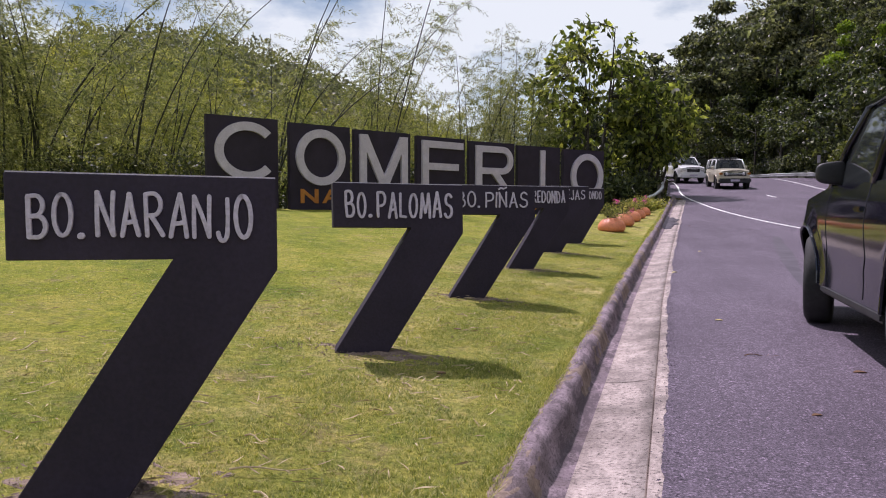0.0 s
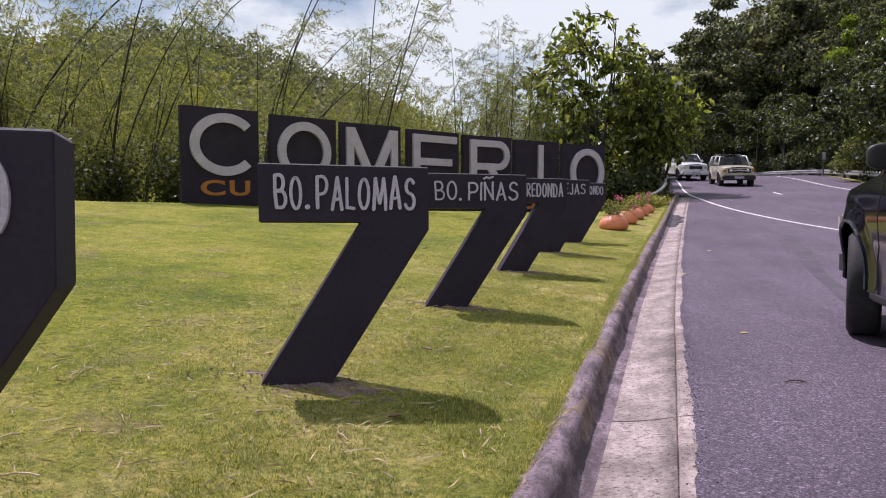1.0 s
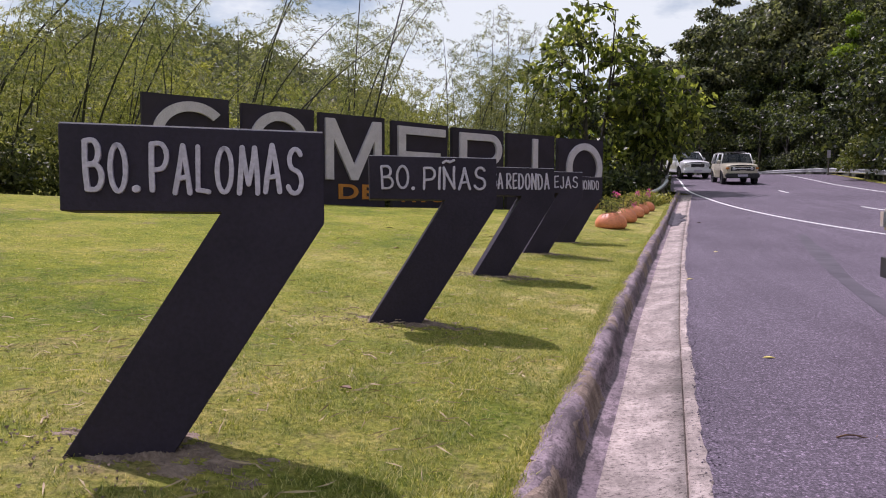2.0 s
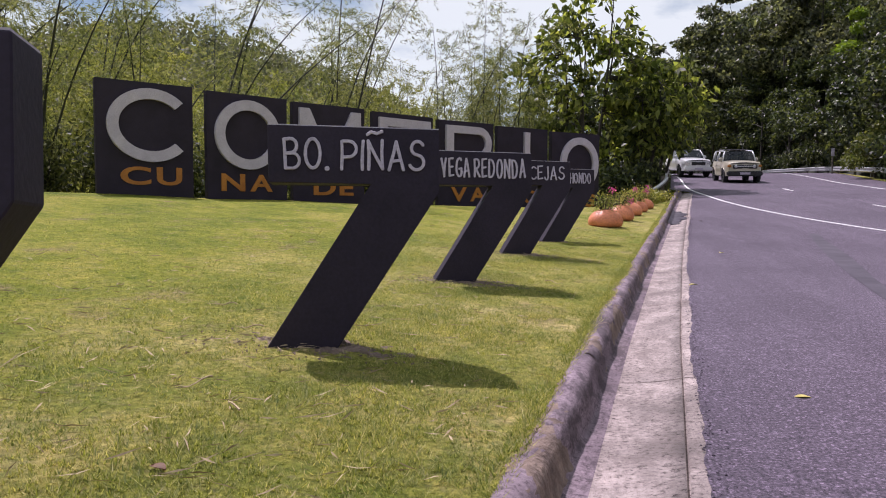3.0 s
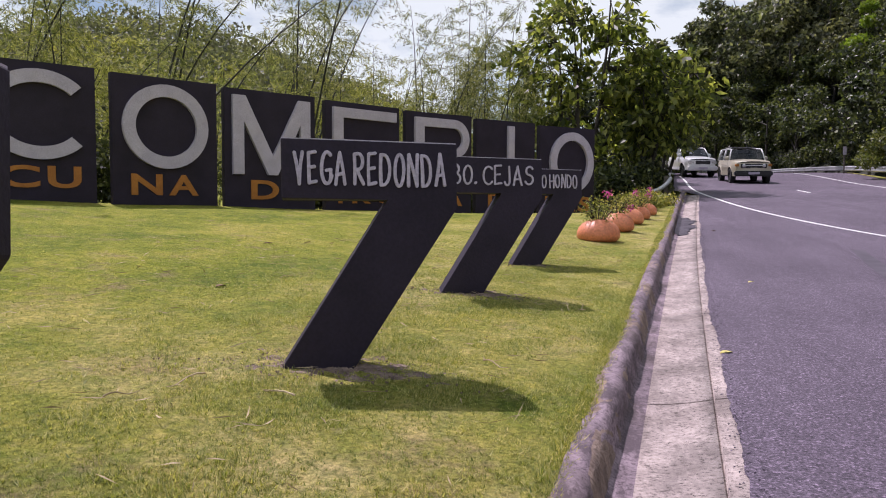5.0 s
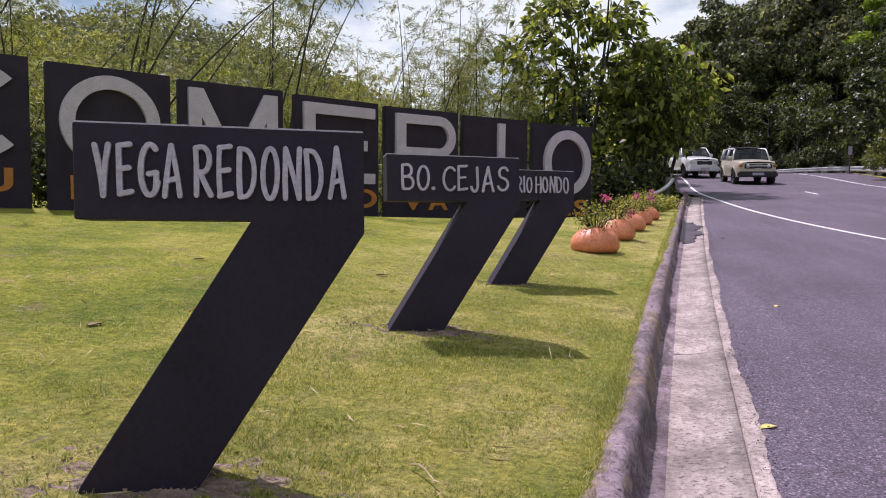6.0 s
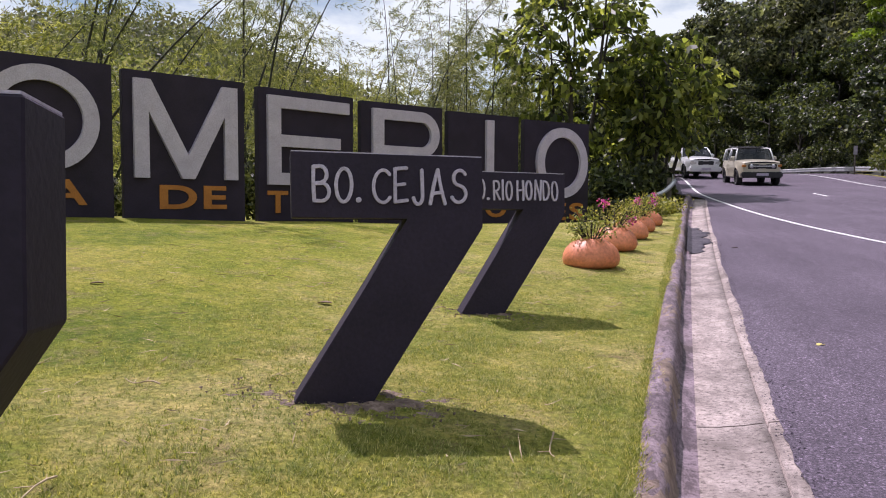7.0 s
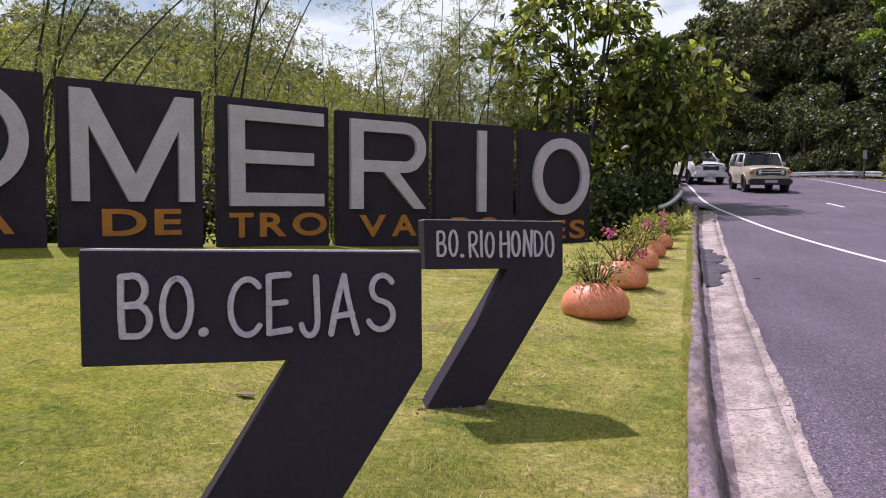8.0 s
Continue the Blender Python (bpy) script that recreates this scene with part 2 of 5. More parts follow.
def leaves(rng, centres, length, width, droop=0.3, aim=None, spread=1.0):
    """Folded rhombic leaves round the centres: (n, 4, 3)."""
    n = len(centres)
    d = rng.normal(size=(n, 3)) * spread
    d[:, 2] -= droop
    if aim is not None:
        d += aim
    d = unit(d)
    s = unit(np.cross(d, rng.normal(size=(n, 3))))
    ln = length * rng.uniform(0.6, 1.3, (n, 1))
    w = width * rng.uniform(0.7, 1.3, (n, 1))
    nn = np.cross(d, s)
    mid = centres + d * ln * 0.42
    return np.stack([centres, mid + s * w * 0.5 + nn * w * 0.15, centres + d * ln - nn * ln * 0.1, mid - s * w * 0.5 + nn * w * 0.15], 1)


def tube(bm, pts, radii, sides=6):
    pts = [Vector(p) for p in pts]
    rings = []
    for i, p in enumerate(pts):
        t = (pts[min(i + 1, len(pts) - 1)] - pts[max(i - 1, 0)]).normalized()
        a = t.orthogonal().normalized()
        if rings:
            a = (last - t * last.dot(t)).normalized()
        last = a
        b = t.cross(a)
        rings.append([bm.verts.new(p + (a * math.cos(q) + b * math.sin(q)) * radii[i]) for q in (math.tau * k / sides for k in range(sides))])
    for r0, r1 in zip(rings, rings[1:]):
        for k in range(sides):
            bm.faces.new((r0[k], r0[(k + 1) % sides], r1[(k + 1) % sides], r1[k]))
    bm.faces.new(rings[0][::-1])
    bm.faces.new(rings[-1])


def box(bm, x0, x1, y0, y1, z0, z1, bevel=0.0):
    g = bmesh.ops.create_cube(bm, size=1.0, matrix=Matrix.LocRotScale(((x0 + x1) / 2, (y0 + y1) / 2, (z0 + z1) / 2), None, (x1 - x0, y1 - y0, z1 - z0)))
    if bevel:
        bmesh.ops.bevel(bm, geom=list({e for v in g["verts"] for e in v.link_edges}), offset=bevel, segments=2, affect="EDGES")


def prism(bm, outline, y0, y1):
    """Closed outline of (x, z) drawn out from y0 to y1."""
    a = [bm.verts.new((x, y0, z)) for x, z in outline]
    b = [bm.verts.new((x, y1, z)) for x, z in outline]
    n = len(a)
    bm.faces.new(a)
    bm.faces.new(b[::-1])
    for i in range(n):
        bm.faces.new((a[i], b[i], b[(i + 1) % n], a[(i + 1) % n]))


def grid_sheet(name, xs, ys, height, mat, keep=None, line=None):
    """Sheet over xs, ys; with a line, xs are counted from line(y)."""
    X, Y = np.meshgrid(np.asarray(xs, float), np.asarray(ys, float))
    if line is not None:
        X = X + line(Y)
    Z = height(X, Y)
    me = bpy.data.meshes.new(name)
    nx, ny = len(xs), len(ys)
    v = np.stack([X, Y, Z], -1).reshape(-1, 3)
    idx = np.arange(nx * ny).reshape(ny, nx)
    f = np.stack([idx[:-1, :-1], idx[:-1, 1:], idx[1:, 1:], idx[1:, :-1]], -1).reshape(-1, 4)
    if keep is not None:
        c = v[f].mean(1)
        f = f[keep(c[:, 0], c[:, 1])]
    me.from_pydata(v.tolist(), [], f.tolist())
    me.shade_smooth()
    ob = link_mesh(name, me, mat)
    return tagged(ob, kind="structure")


# ---- lie of the land ----
def road_z(y):
    """Height of the carriageway, which climbs to a crest."""
    u = np.asarray(y, float) - 5.0
    v = np.clip(u - 28.0, 0, 90)
    near = np.where(u < 0, 0.016 * u, 0.016 * u + 0.00125 * np.clip(u, 0, 28) ** 2)
    crest = np.clip((u - 40.0) / 18.0, 0, 1)
    return -0.2 + np.where(u < 28, near, 1.428 + 0.072 * v - 0.072 * v * v / 180.0) + 0.36 * crest * crest * (3 - 2 * crest)


def kerb_x(y):
    """Line between lawn and kerb."""
    y = np.asarray(y, float)
    return 1.52 + 0.111 * (y - 4.85) + 0.0008 * np.clip(y - 9, 0, 60) ** 2 + 0.0095 * np.clip(y - 9.5, 0, 14)


def asphalt_x(y):
    return kerb_x(y) + 0.6


def rail_x(y):
    """Line of the guardrail on the far side of the road."""
    y = np.asarray(y, float)
    return 18.5 + 0.085 * np.clip(y - 48.7, -60, 26) - 0.0032 * np.clip(y - 78, 0, 70) ** 2 + 0.004 * np.clip(45 - y, 0, 60) ** 2


def lawn_z(x, y):
    x, y = np.asarray(x, float), np.asarray(y, float)
    s = np.clip(kerb_x(y) - x, 0, None)
    u = (x + 7.6) * 0.68 + (y - 17.15) * 0.733
    v = (x + 7.6) * 0.733 - (y - 17.15) * 0.68
    low = road_z(y) + 0.1 + 0.05 * np.clip(s, 0, 1.4) + 0.02 * np.clip(s - 1.4, 0, 4)
    high = 1.03 - 0.027 * np.clip(u, -12, 30) + 0.02 * np.sin(x * 1.3) * np.sin(y * 1.1)
    w = np.clip(s / (s + np.clip(v, 0, None) + 1e-6), 0, 1)
    w = w ** 1.6
    high = high + 0.05 * np.exp(-((v - 1.7) / 0.9) ** 2)
    z = low * (1 - w) + high * w - 0.085 * np.exp(-((x - 1.2) / 1.6) ** 2 - ((y - 16.2) / 1.7) ** 2)
    return z - 0.06 * np.clip(-v - 1.0, 0, 14)


def hill_z(x, y):
    """The steep wooded slope beyond the guardrail."""
    d = np.clip(x - rail_x(y) - 1.4, 0, None)
    rise = 1.25 * d * np.clip((y + 30) / 60, 0.15, 1)
    return road_z(y) + 0.12 + 55 * (1 - np.exp(-rise / 55))


def ground_z(x, y):
    x, y = np.asarray(x, float), np.asarray(y, float)
    right = np.where(x > rail_x(y) + 0.8, hill_z(x, y), road_z(y) - 0.3)
    z = np.where(x < kerb_x(y) - 0.035, lawn_z(x, y), right)
    left = np.clip((np.hypot(x + 4, y - 20) - 45) / 90, 0, 1) * (x < 6)
    return z - 1.5 * left + 30 * np.exp(-(((x + 82) / 45) ** 2 + ((y - 122) / 45) ** 2)) + 12 * np.exp(-(((x + 40) / 36) ** 2 + ((y - 150) / 40) ** 2))


def spaced(*runs):
    out = []
    for a, b, st in runs:
        out += list(np.arange(a, b, st))
    return out


def bent_sheet(name, edge, width, ys, mat, dz=0.0, cols=8):
    """A strip that follows edge(y), width(y) wide, on the road."""
    me = bpy.data.meshes.new(name)
    V, F = [], []
    for y in ys:
        for k in range(cols + 1):
            x = float(edge(y) + width(y) * k / cols)
            V.append((x, float(y), float(road_z(y)) + dz))
    n = cols + 1
    for j in range(len(ys) - 1):
        for k in range(cols):
            F.append((j * n + k, j * n + k + 1, (j + 1) * n + k + 1, (j + 1) * n + k))
    me.from_pydata(V, [], F)
    return link_mesh(name, me, mat)


ground = grid_sheet("ground", spaced((-600, -100, 50), (-100, -30, 7), (-30, -12, 1.5), (-12, -1.5, 0.3), (-1.5, -0.15, 0.1)) + [-0.09, -0.04, -0.02, 0.1] + spaced((1, 36, 2), (36, 110, 7), (110, 601, 49)),
                    spaced((-400, -60, 40), (-60, -6, 6), (-6, 34, 0.3), (34, 70, 2), (70, 140, 7), (140, 601, 46)), lambda x, y: ground_z(x, y) - 0.8 * ((x > rail_x(y) + 0.3) & (y > 5)), LAWN,
                    line=lambda y: kerb_x(np.clip(y, -20, 45)))
tagged(ground, "mown yellow-green lawn that rises towards the sign", kind="structure")
hillside = grid_sheet("hillside", spaced((-60, 15, 3), (15, 60, 1.5), (60, 200, 8)), spaced((10, 130, 2.5), (130, 260, 8)), lambda x, y: ground_z(x, y) + np.where(x > rail_x(y) + 1.5, 0.3, 0.09), SHADED_FOREST_FLOOR,
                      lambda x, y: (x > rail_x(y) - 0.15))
tagged(hillside, "leaf-littered floor of the wooded hillside, coloured near-black for tree shade", kind="structure")


def ragged_x(y):
    """The asphalt's torn edge on the gutter."""
    turn = min(1.0, max(0.0, (y - 34.5) / 4.5))
    side = 5.15 + 0.112 * (y - 34.3)
    return asphalt_x(y) + (min(side, asphalt_x(y)) - asphalt_x(y)) * turn * turn * (3 - 2 * turn) - 0.005 + 0.02 * math.sin(y * 1.9) * math.sin(y * 0.83) + 0.006 * math.sin(y * 13.0 + 2 * math.sin(y * 5)) + 0.004 * math.sin(y * 37.0)


def verge(y):
    """1 where a grass verge lies before the far guardrail, 0 past the bend."""
    return float(np.clip((64 - y) / 12, 0, 1))


road = bent_sheet("road", ragged_x, lambda y: rail_x(y) + 1.7 - 2.1 * verge(y) - ragged_x(y), spaced((-40, -2, 1.0), (-2, 26, 0.06), (26, 37, 0.2), (37, 126, 1.0)), ASPHALT, 0.008, 10)
tagged(road, "worn purple-grey asphalt road that climbs round a bend", kind="structure")


far_verge = bent_sheet("far_verge", lambda y: rail_x(y) - 0.5 * verge(y) + 0.03 * math.sin(y * 3.1), lambda y: 0.05 + 0.6 * verge(y), spaced((10, 64, 0.4)), LAWN, 0.03, 3)
tagged(far_verge, "narrow yellow-green grass verge below the guardrail", kind="structure")


def sweep(name, profile, ys, mat):
    """profile: (offset across, height) from the lawn edge, carried along the kerb line."""
    me = bpy.data.meshes.new(name)
    V, F = [], []
    n = len(profile)
    for y in ys:
        k = float((asphalt_x(y) - kerb_x(y)) / 0.62)
        for o, h in profile:
            V.append((float(kerb_x(y)) + o * k, float(y), float(road_z(y)) + h))
    for j in range(len(ys) - 1):
        for k in range(n - 1):
            F.append((j * n + k, j * n + k + 1, (j + 1) * n + k + 1, (j + 1) * n + k))
    me.from_pydata(V, [], F)
    me.shade_smooth()
    return link_mesh(name, me, mat)


def kerb_wave(y):
    """Slow wander of the hand-laid kerb's face."""
    return 0.009 * math.sin(y * 1.7) + 0.007 * math.sin(y * 4.1 + 1.0) + 0.004 * math.sin(y * 9.7)


KERB_FORM = [(-0.1, -0.2), (-0.09, 0.075), (-0.078, 0.099), (-0.052, 0.111), (-0.02, 0.115), (0.008, 0.112), (0.032, 0.1), (0.05, 0.08), (0.062, 0.048), (0.073, 0.01), (0.087, -0.034), (0.112, -0.053), (0.235, -0.062)]
kerb = sweep("kerb", [(o - 0.002, h - 0.005) for o, h in KERB_FORM], spaced((-12, 36.6, 0.2)), SOIL)
tagged(kerb, "stained rounded concrete kerb with a sloping face beside the lawn", kind="structure")


def kerb_length(y0, y1, rng):
    """One cast length of kerb with a wandering, knocked-about face."""
    ob = sweep("kerb_stone", KERB_FORM, list(np.linspace(y0 + 0.002, y1 - 0.002, 40)), KERB)
    n = len(KERB_FORM)
    for i, v in enumerate(ob.data.vertices):
        f = 1.0 if 2 < i % n < n - 2 else 0.0
        v.co.x += f * (kerb_wave(v.co.y) + rng.normal() * 0.003)
        v.co.z += f * (rng.normal() * 0.0035 + 0.006 * math.sin(v.co.y * 3.3))
    ob.parent = kerb


rk = np.random.default_rng(12)
for i in range(16):
    kerb_length(-8.0 + 2.765 * i - 0.03, -8.0 + 2.765 * (i + 1) - 0.03, rk)
gutter = sweep("gutter", [(0.18, -0.1), (0.185, -0.075), (0.4, -0.07), (0.62, -0.035), (0.64, -0.08)], spaced((-12, 36.4, 0.25)), SOIL)
tagged(gutter, "concrete gutter of pitted pale slabs with dirt in the joints", kind="structure")
y = -8.0
while y < 35:
    n = y + 2.765
    slab = sweep("slab", [(0.18, -0.1), (0.185, -0.056), (0.3, -0.05), (0.42, -0.034), (0.535, -0.012), (0.538, -0.034), (0.548, -0.034), (0.551, -0.008), (0.618, 0.002), (0.7, 0.0), (0.71, -0.05)],
                 list(np.linspace(y + 0.006, n - 0.006, 10)), GUTTER)
    slab.parent = gutter
    y = n


DARK_MEND = plain("dark_bitumen_mend", (0.035, 0.03, 0.04), (0.075, 0.064, 0.08), 3.0, 0.85, bump=0.004, fine=60)
def gutter_mend():
    """A lumpy ragged spill of bitumen and washed-in dirt that lies in the gutter."""
    rng = np.random.default_rng(4)
    me = bpy.data.meshes.new("gutter_mend")
    V, F = [], []
    ys = np.arange(22.2, 26.6, 0.06)
    n = 15
    for y in ys:
        q = (y - 22.2) / 4.4
        fill = max(0.0, math.sin(math.pi * q)) ** 0.4
        far = 0.2 + fill * (0.3 + 0.08 * math.sin(y * 4.3) + 0.05 * math.sin(y * 11.0)) + 0.012 * rng.normal()
        k = float((asphalt_x(y) - kerb_x(y)) / 0.62)
        for i in range(n):
            u = i / (n - 1)
            o = 0.11 + (far - 0.11) * u
            bed = 0.02 - 0.075 * min(1.0, (o - 0.11) / 0.08) + 0.11 * max(0.0, o - 0.2)
            hump = (0.028 * math.sin(math.pi * min(1.0, u * 0.94 + 0.06)) ** 0.6 + 0.012 * rng.uniform()) * (fill if u < 0.99 else 0) - (0.012 if i == n - 1 else 0)
            V.append((float(kerb_x(y)) + o * k, float(y), float(road_z(y)) + bed + hump))
    for j in range(len(ys) - 1):
        for i in range(n - 1):
            F.append((j * n + i, j * n + i + 1, (j + 1) * n + i + 1, (j + 1) * n + i))
    me.from_pydata(V, [], F)
    tagged(link_mesh("gutter_mend", me, DARK_MEND), "dark lumpy asphalt spill that fills a stretch of the gutter", kind="structure")


gutter_mend()


def arc_x(off):
    def fx(y):
        d = np.asarray(y, float) - 35
        return 6.3 + off + np.where(d < 0, d * d / (140.0 - off), 1.7 * (1 - np.exp(-d * d / 200)))
    return fx


edge_line = bent_sheet("edge_line", arc_x(0.0), lambda y: 0.105, spaced((-5, 70, 0.5)), LINE, 0.014, 1)
tagged(edge_line, "solid white edge line on the asphalt", kind="structure")
far_line = bent_sheet("far_edge_line", arc_x(8.0), lambda y: 0.13, spaced((-5, 62, 0.5)), LINE, 0.014, 1)
tagged(far_line, "solid white edge line beside the guardrail", kind="structure")
for y0 in range(-3, 62, 10):
    d = bent_sheet("lane_dash", arc_x(4.0), lambda y: 0.12, spaced((y0, y0 + 2.1, 0.5)), LINE, 0.014, 1)
    tagged(d, "short white lane dash on the asphalt", kind="structure")


TYRE_MARK = plain("rubbed_in_rubber", (0.045, 0.037, 0.05), (0.085, 0.07, 0.09), 2.5, 0.8, fine=60)


def mark_x(y):
    d = np.asarray(y, float) - 10.0
    return 4.36 + 0.15 * d + 0.004 * d * d


tyre_mark = bent_sheet("tyre_mark", mark_x, lambda y: 0.24 + 0.05 * math.sin(y * 0.9), spaced((9.2, 20.0, 0.4)), TYRE_MARK, 0.0125, 2)
tagged(tyre_mark, "faint dark curved tyre mark on the asphalt", kind="structure")


# ---- the row of seven-shaped signs ----
def text_mesh(body, height, width, depth, bold=0.0):
    cu = bpy.data.curves.new("lettering", "FONT")
    cu.body, cu.size, cu.extrude, cu.offset, cu.resolution_u = body, 1.0, 0.5, bold, 6
    ob = new("lettering", cu)
    me = bpy.data.meshes.new_from_object(ob.evaluated_get(bpy.context.evaluated_depsgraph_get()))
    bpy.data.objects.remove(ob)
    bpy.data.curves.remove(cu)
    v = np.empty(len(me.vertices) * 3, np.float32)
    me.vertices.foreach_get("co", v)
    v = v.reshape(-1, 3)
    lo, hi = v.min(0), v.max(0)
    v = (v - lo) / (hi - lo)
    out = np.stack([v[:, 0] * width, -v[:, 2] * depth, v[:, 1] * height], 1)
    me.vertices.foreach_set("co", out.astype(np.float32).ravel())
    me.update()
    return me


def bow(cx, cz, rx, rz, a0, a1, n=12):
    """Points on an ellipse between two angles in degrees."""
    return [(cx + rx * math.cos(radians(a0 + (a1 - a0) * i / n)), cz + rz * math.sin(radians(a0 + (a1 - a0) * i / n))) for i in range(n + 1)]


# brush strokes of the hand-drawn capitals, in a unit box
STROKES = {
    "A": [[(0.0, 0.0), (0.52, 1.0)], [(0.52, 1.0), (1.0, 0.0)], [(0.2, 0.3), (0.82, 0.34)]],
    "B": [[(0.06, 0.0), (0.0, 0.98)], [(0.0, 0.98), (0.35, 1.0)] + bow(0.42, 0.76, 0.42, 0.24, 85, -85) + [(0.08, 0.5)], [(0.08, 0.5)] + bow(0.5, 0.25, 0.5, 0.26, 75, -85) + [(0.06, 0.0)]],
    "C": [bow(0.62, 0.5, 0.62, 0.5, 48, 318, 22)],
    "D": [[(0.04, 0.0), (0.0, 1.0)], [(0.0, 1.0)] + bow(0.3, 0.5, 0.7, 0.5, 88, -88, 18) + [(0.04, 0.0)]],
    "E": [[(0.04, 0.0), (0.0, 0.97)], [(0.0, 0.97), (0.93, 1.0)], [(0.02, 0.5), (0.8, 0.53)], [(0.04, 0.0), (1.0, 0.05)]],
    "G": [bow(0.6, 0.5, 0.6, 0.5, 55, 330, 22), [(0.52, 0.42), (1.0, 0.45)], [(1.0, 0.45), (0.98, 0.1)]],
    "H": [[(0.03, 0.0), (0.0, 1.0)], [(1.0, 0.0), (0.97, 1.0)], [(0.0, 0.5), (1.0, 0.53)]],
    "I": [[(0.5, 0.0), (0.5, 1.0)]],
    "J": [[(0.86, 1.0), (0.88, 0.3)], [(0.88, 0.3)] + bow(0.46, 0.24, 0.42, 0.26, 5, -165, 12)],
    "L": [[(0.04, 1.0), (0.0, 0.04)], [(0.0, 0.04), (1.0, 0.0)]],
    "M": [[(0.0, 0.0), (0.16, 1.0)], [(0.16, 1.0), (0.5, 0.2)], [(0.5, 0.2), (0.84, 1.0)], [(0.84, 1.0), (1.0, 0.0)]],
    "N": [[(0.0, 0.0), (0.03, 1.0)], [(0.03, 1.0), (0.95, 0.0)], [(0.95, 0.0), (1.0, 1.0)]],
    "O": [bow(0.5, 0.5, 0.5, 0.5, 100, 462, 30)],
    "P": [[(0.04, 0.0), (0.0, 0.98)], [(0.0, 0.98), (0.4, 1.0)] + bow(0.48, 0.72, 0.52, 0.28, 85, -95) + [(0.06, 0.42)]],
    "R": [[(0.04, 0.0), (0.0, 0.98)], [(0.0, 0.98), (0.36, 1.0)] + bow(0.44, 0.74, 0.48, 0.26, 85, -95) + [(0.1, 0.47)], [(0.3, 0.47), (1.0, 0.0)]],
    "S": [bow(0.55, 0.76, 0.42, 0.24, 30, 240, 14) + bow(0.5, 0.26, 0.5, 0.26, 70, -155, 16)],
    "V": [[(0.0, 1.0), (0.48, 0.0)], [(0.48, 0.0), (1.0, 1.0)]],
    "~": [[(0.0, 0.1), (0.28, 0.85), (0.62, 0.25), (1.0, 0.9)]],
    ".": [[(0.45, 0.5), (0.55, 0.5)]],
}


def stroke_letter(c, w, h, depth, brush, rng):
    """A raised letter cut along its brush strokes, with rounded ends, in the box 0..w, 0..h."""
    bm = bmesh.new()
    jobs = [(q, 0.0, h) for q in STROKES["N" if c == "Ñ" else c]]
    if c == "Ñ":
        jobs += [(q, h * 1.1, h * 0.2) for q in STROKES["~"]]
    for k, (line, z0, zh) in enumerate(jobs):
        r = brush * rng.uniform(0.46, 0.54)
        ps = [Vector((brush / 2 + x * max(w - brush, 0.0), z0 + brush / 2 + z * max(zh - brush, brush * 0.5))) for x, z in line]
        ps = [p for a, p in enumerate(ps) if a == 0 or (p - ps[a - 1]).length > 1e-4]
        if c == ".":
            ps, r = [Vector((brush * 0.7, brush * 0.6)), Vector((brush * 0.85, brush * 0.64))], brush * 0.72
        if len(ps) == 2 and c != ".":
            a, b = ps
            side = Vector((-(b - a).y, (b - a).x)) * rng.uniform(-0.02, 0.02)
            ps = [a, a.lerp(b, 0.33) + side, a.lerp(b, 0.67) + side, b]
        d0, d1 = (ps[1] - ps[0]).normalized(), (ps[-1] - ps[-2]).normalized()
        rows = [(ps[0] - d0 * r * q, math.sqrt(1 - q * q) + 0.02, d0) for q in (1.0, 0.88, 0.55)]
        for a, p in enumerate(ps):
            t = (ps[min(a + 1, len(ps) - 1)] - ps[max(a - 1, 0)]).normalized()
            rows.append((p, 1.0 + 0.05 * math.sin(a * 2.1 + k), t))
        rows += [(ps[-1] + d1 * r * q, math.sqrt(1 - q * q) + 0.02, d1) for q in (0.55, 0.88, 1.0)]
        top = depth + 0.0007 * k
        rings = []
        for p, f, t in rows:
            n = Vector((-t.y, t.x)) * r * f
            rings.append([bm.verts.new((p.x + n.x * u, -v, p.y + n.y * u)) for u, v in ((1.0, 0.0), (1.0, top * 0.85), (0.85, top), (-0.85, top), (-1.0, top * 0.85), (-1.0, 0.0))])
        for a, b in zip(rings, rings[1:]):
            for q in range(5):
                bm.faces.new((a[q], a[q + 1], b[q + 1], b[q]))
    return bm


ADVANCE = {"I": 0.36, ".": 0.42, " ": 0.3, "J": 0.82, "M": 1.18, "O": 1.0, "N": 1.0, "Ñ": 1.0, "L": 0.82, "E": 0.86, "V": 0.92}


def write_row(body, x0, x1, z, height, mat, parent, rng, depth=0.013, gap=0.13, slope=-0.012):
    """Letters side by side from x0 to x1, each a part of its own."""
    adv = [ADVANCE.get(c, 1.0) for c in body]
    k = (x1 - x0) / (sum(adv) - gap)
    brush = 0.097 * height
    x = x0
    for c, a in zip(body, adv):
        if c != " ":
            w = max((a - gap) * k, brush)
            h = brush * 1.2 if c == "." else height * rng.uniform(0.96, 1.03)
            j = rng.uniform(-0.03, 0.03) - (0.05 if c == "J" else 0.0)
            ob = part("letter", stroke_letter(c, brush * 1.5 if c == "." else w, h, depth, brush, rng), mat, parent)
            ob.matrix_basis = pose(x, 0.0, z + j * height + slope * x, 0, rng.uniform(-2, 2), 0)
        x += a * k


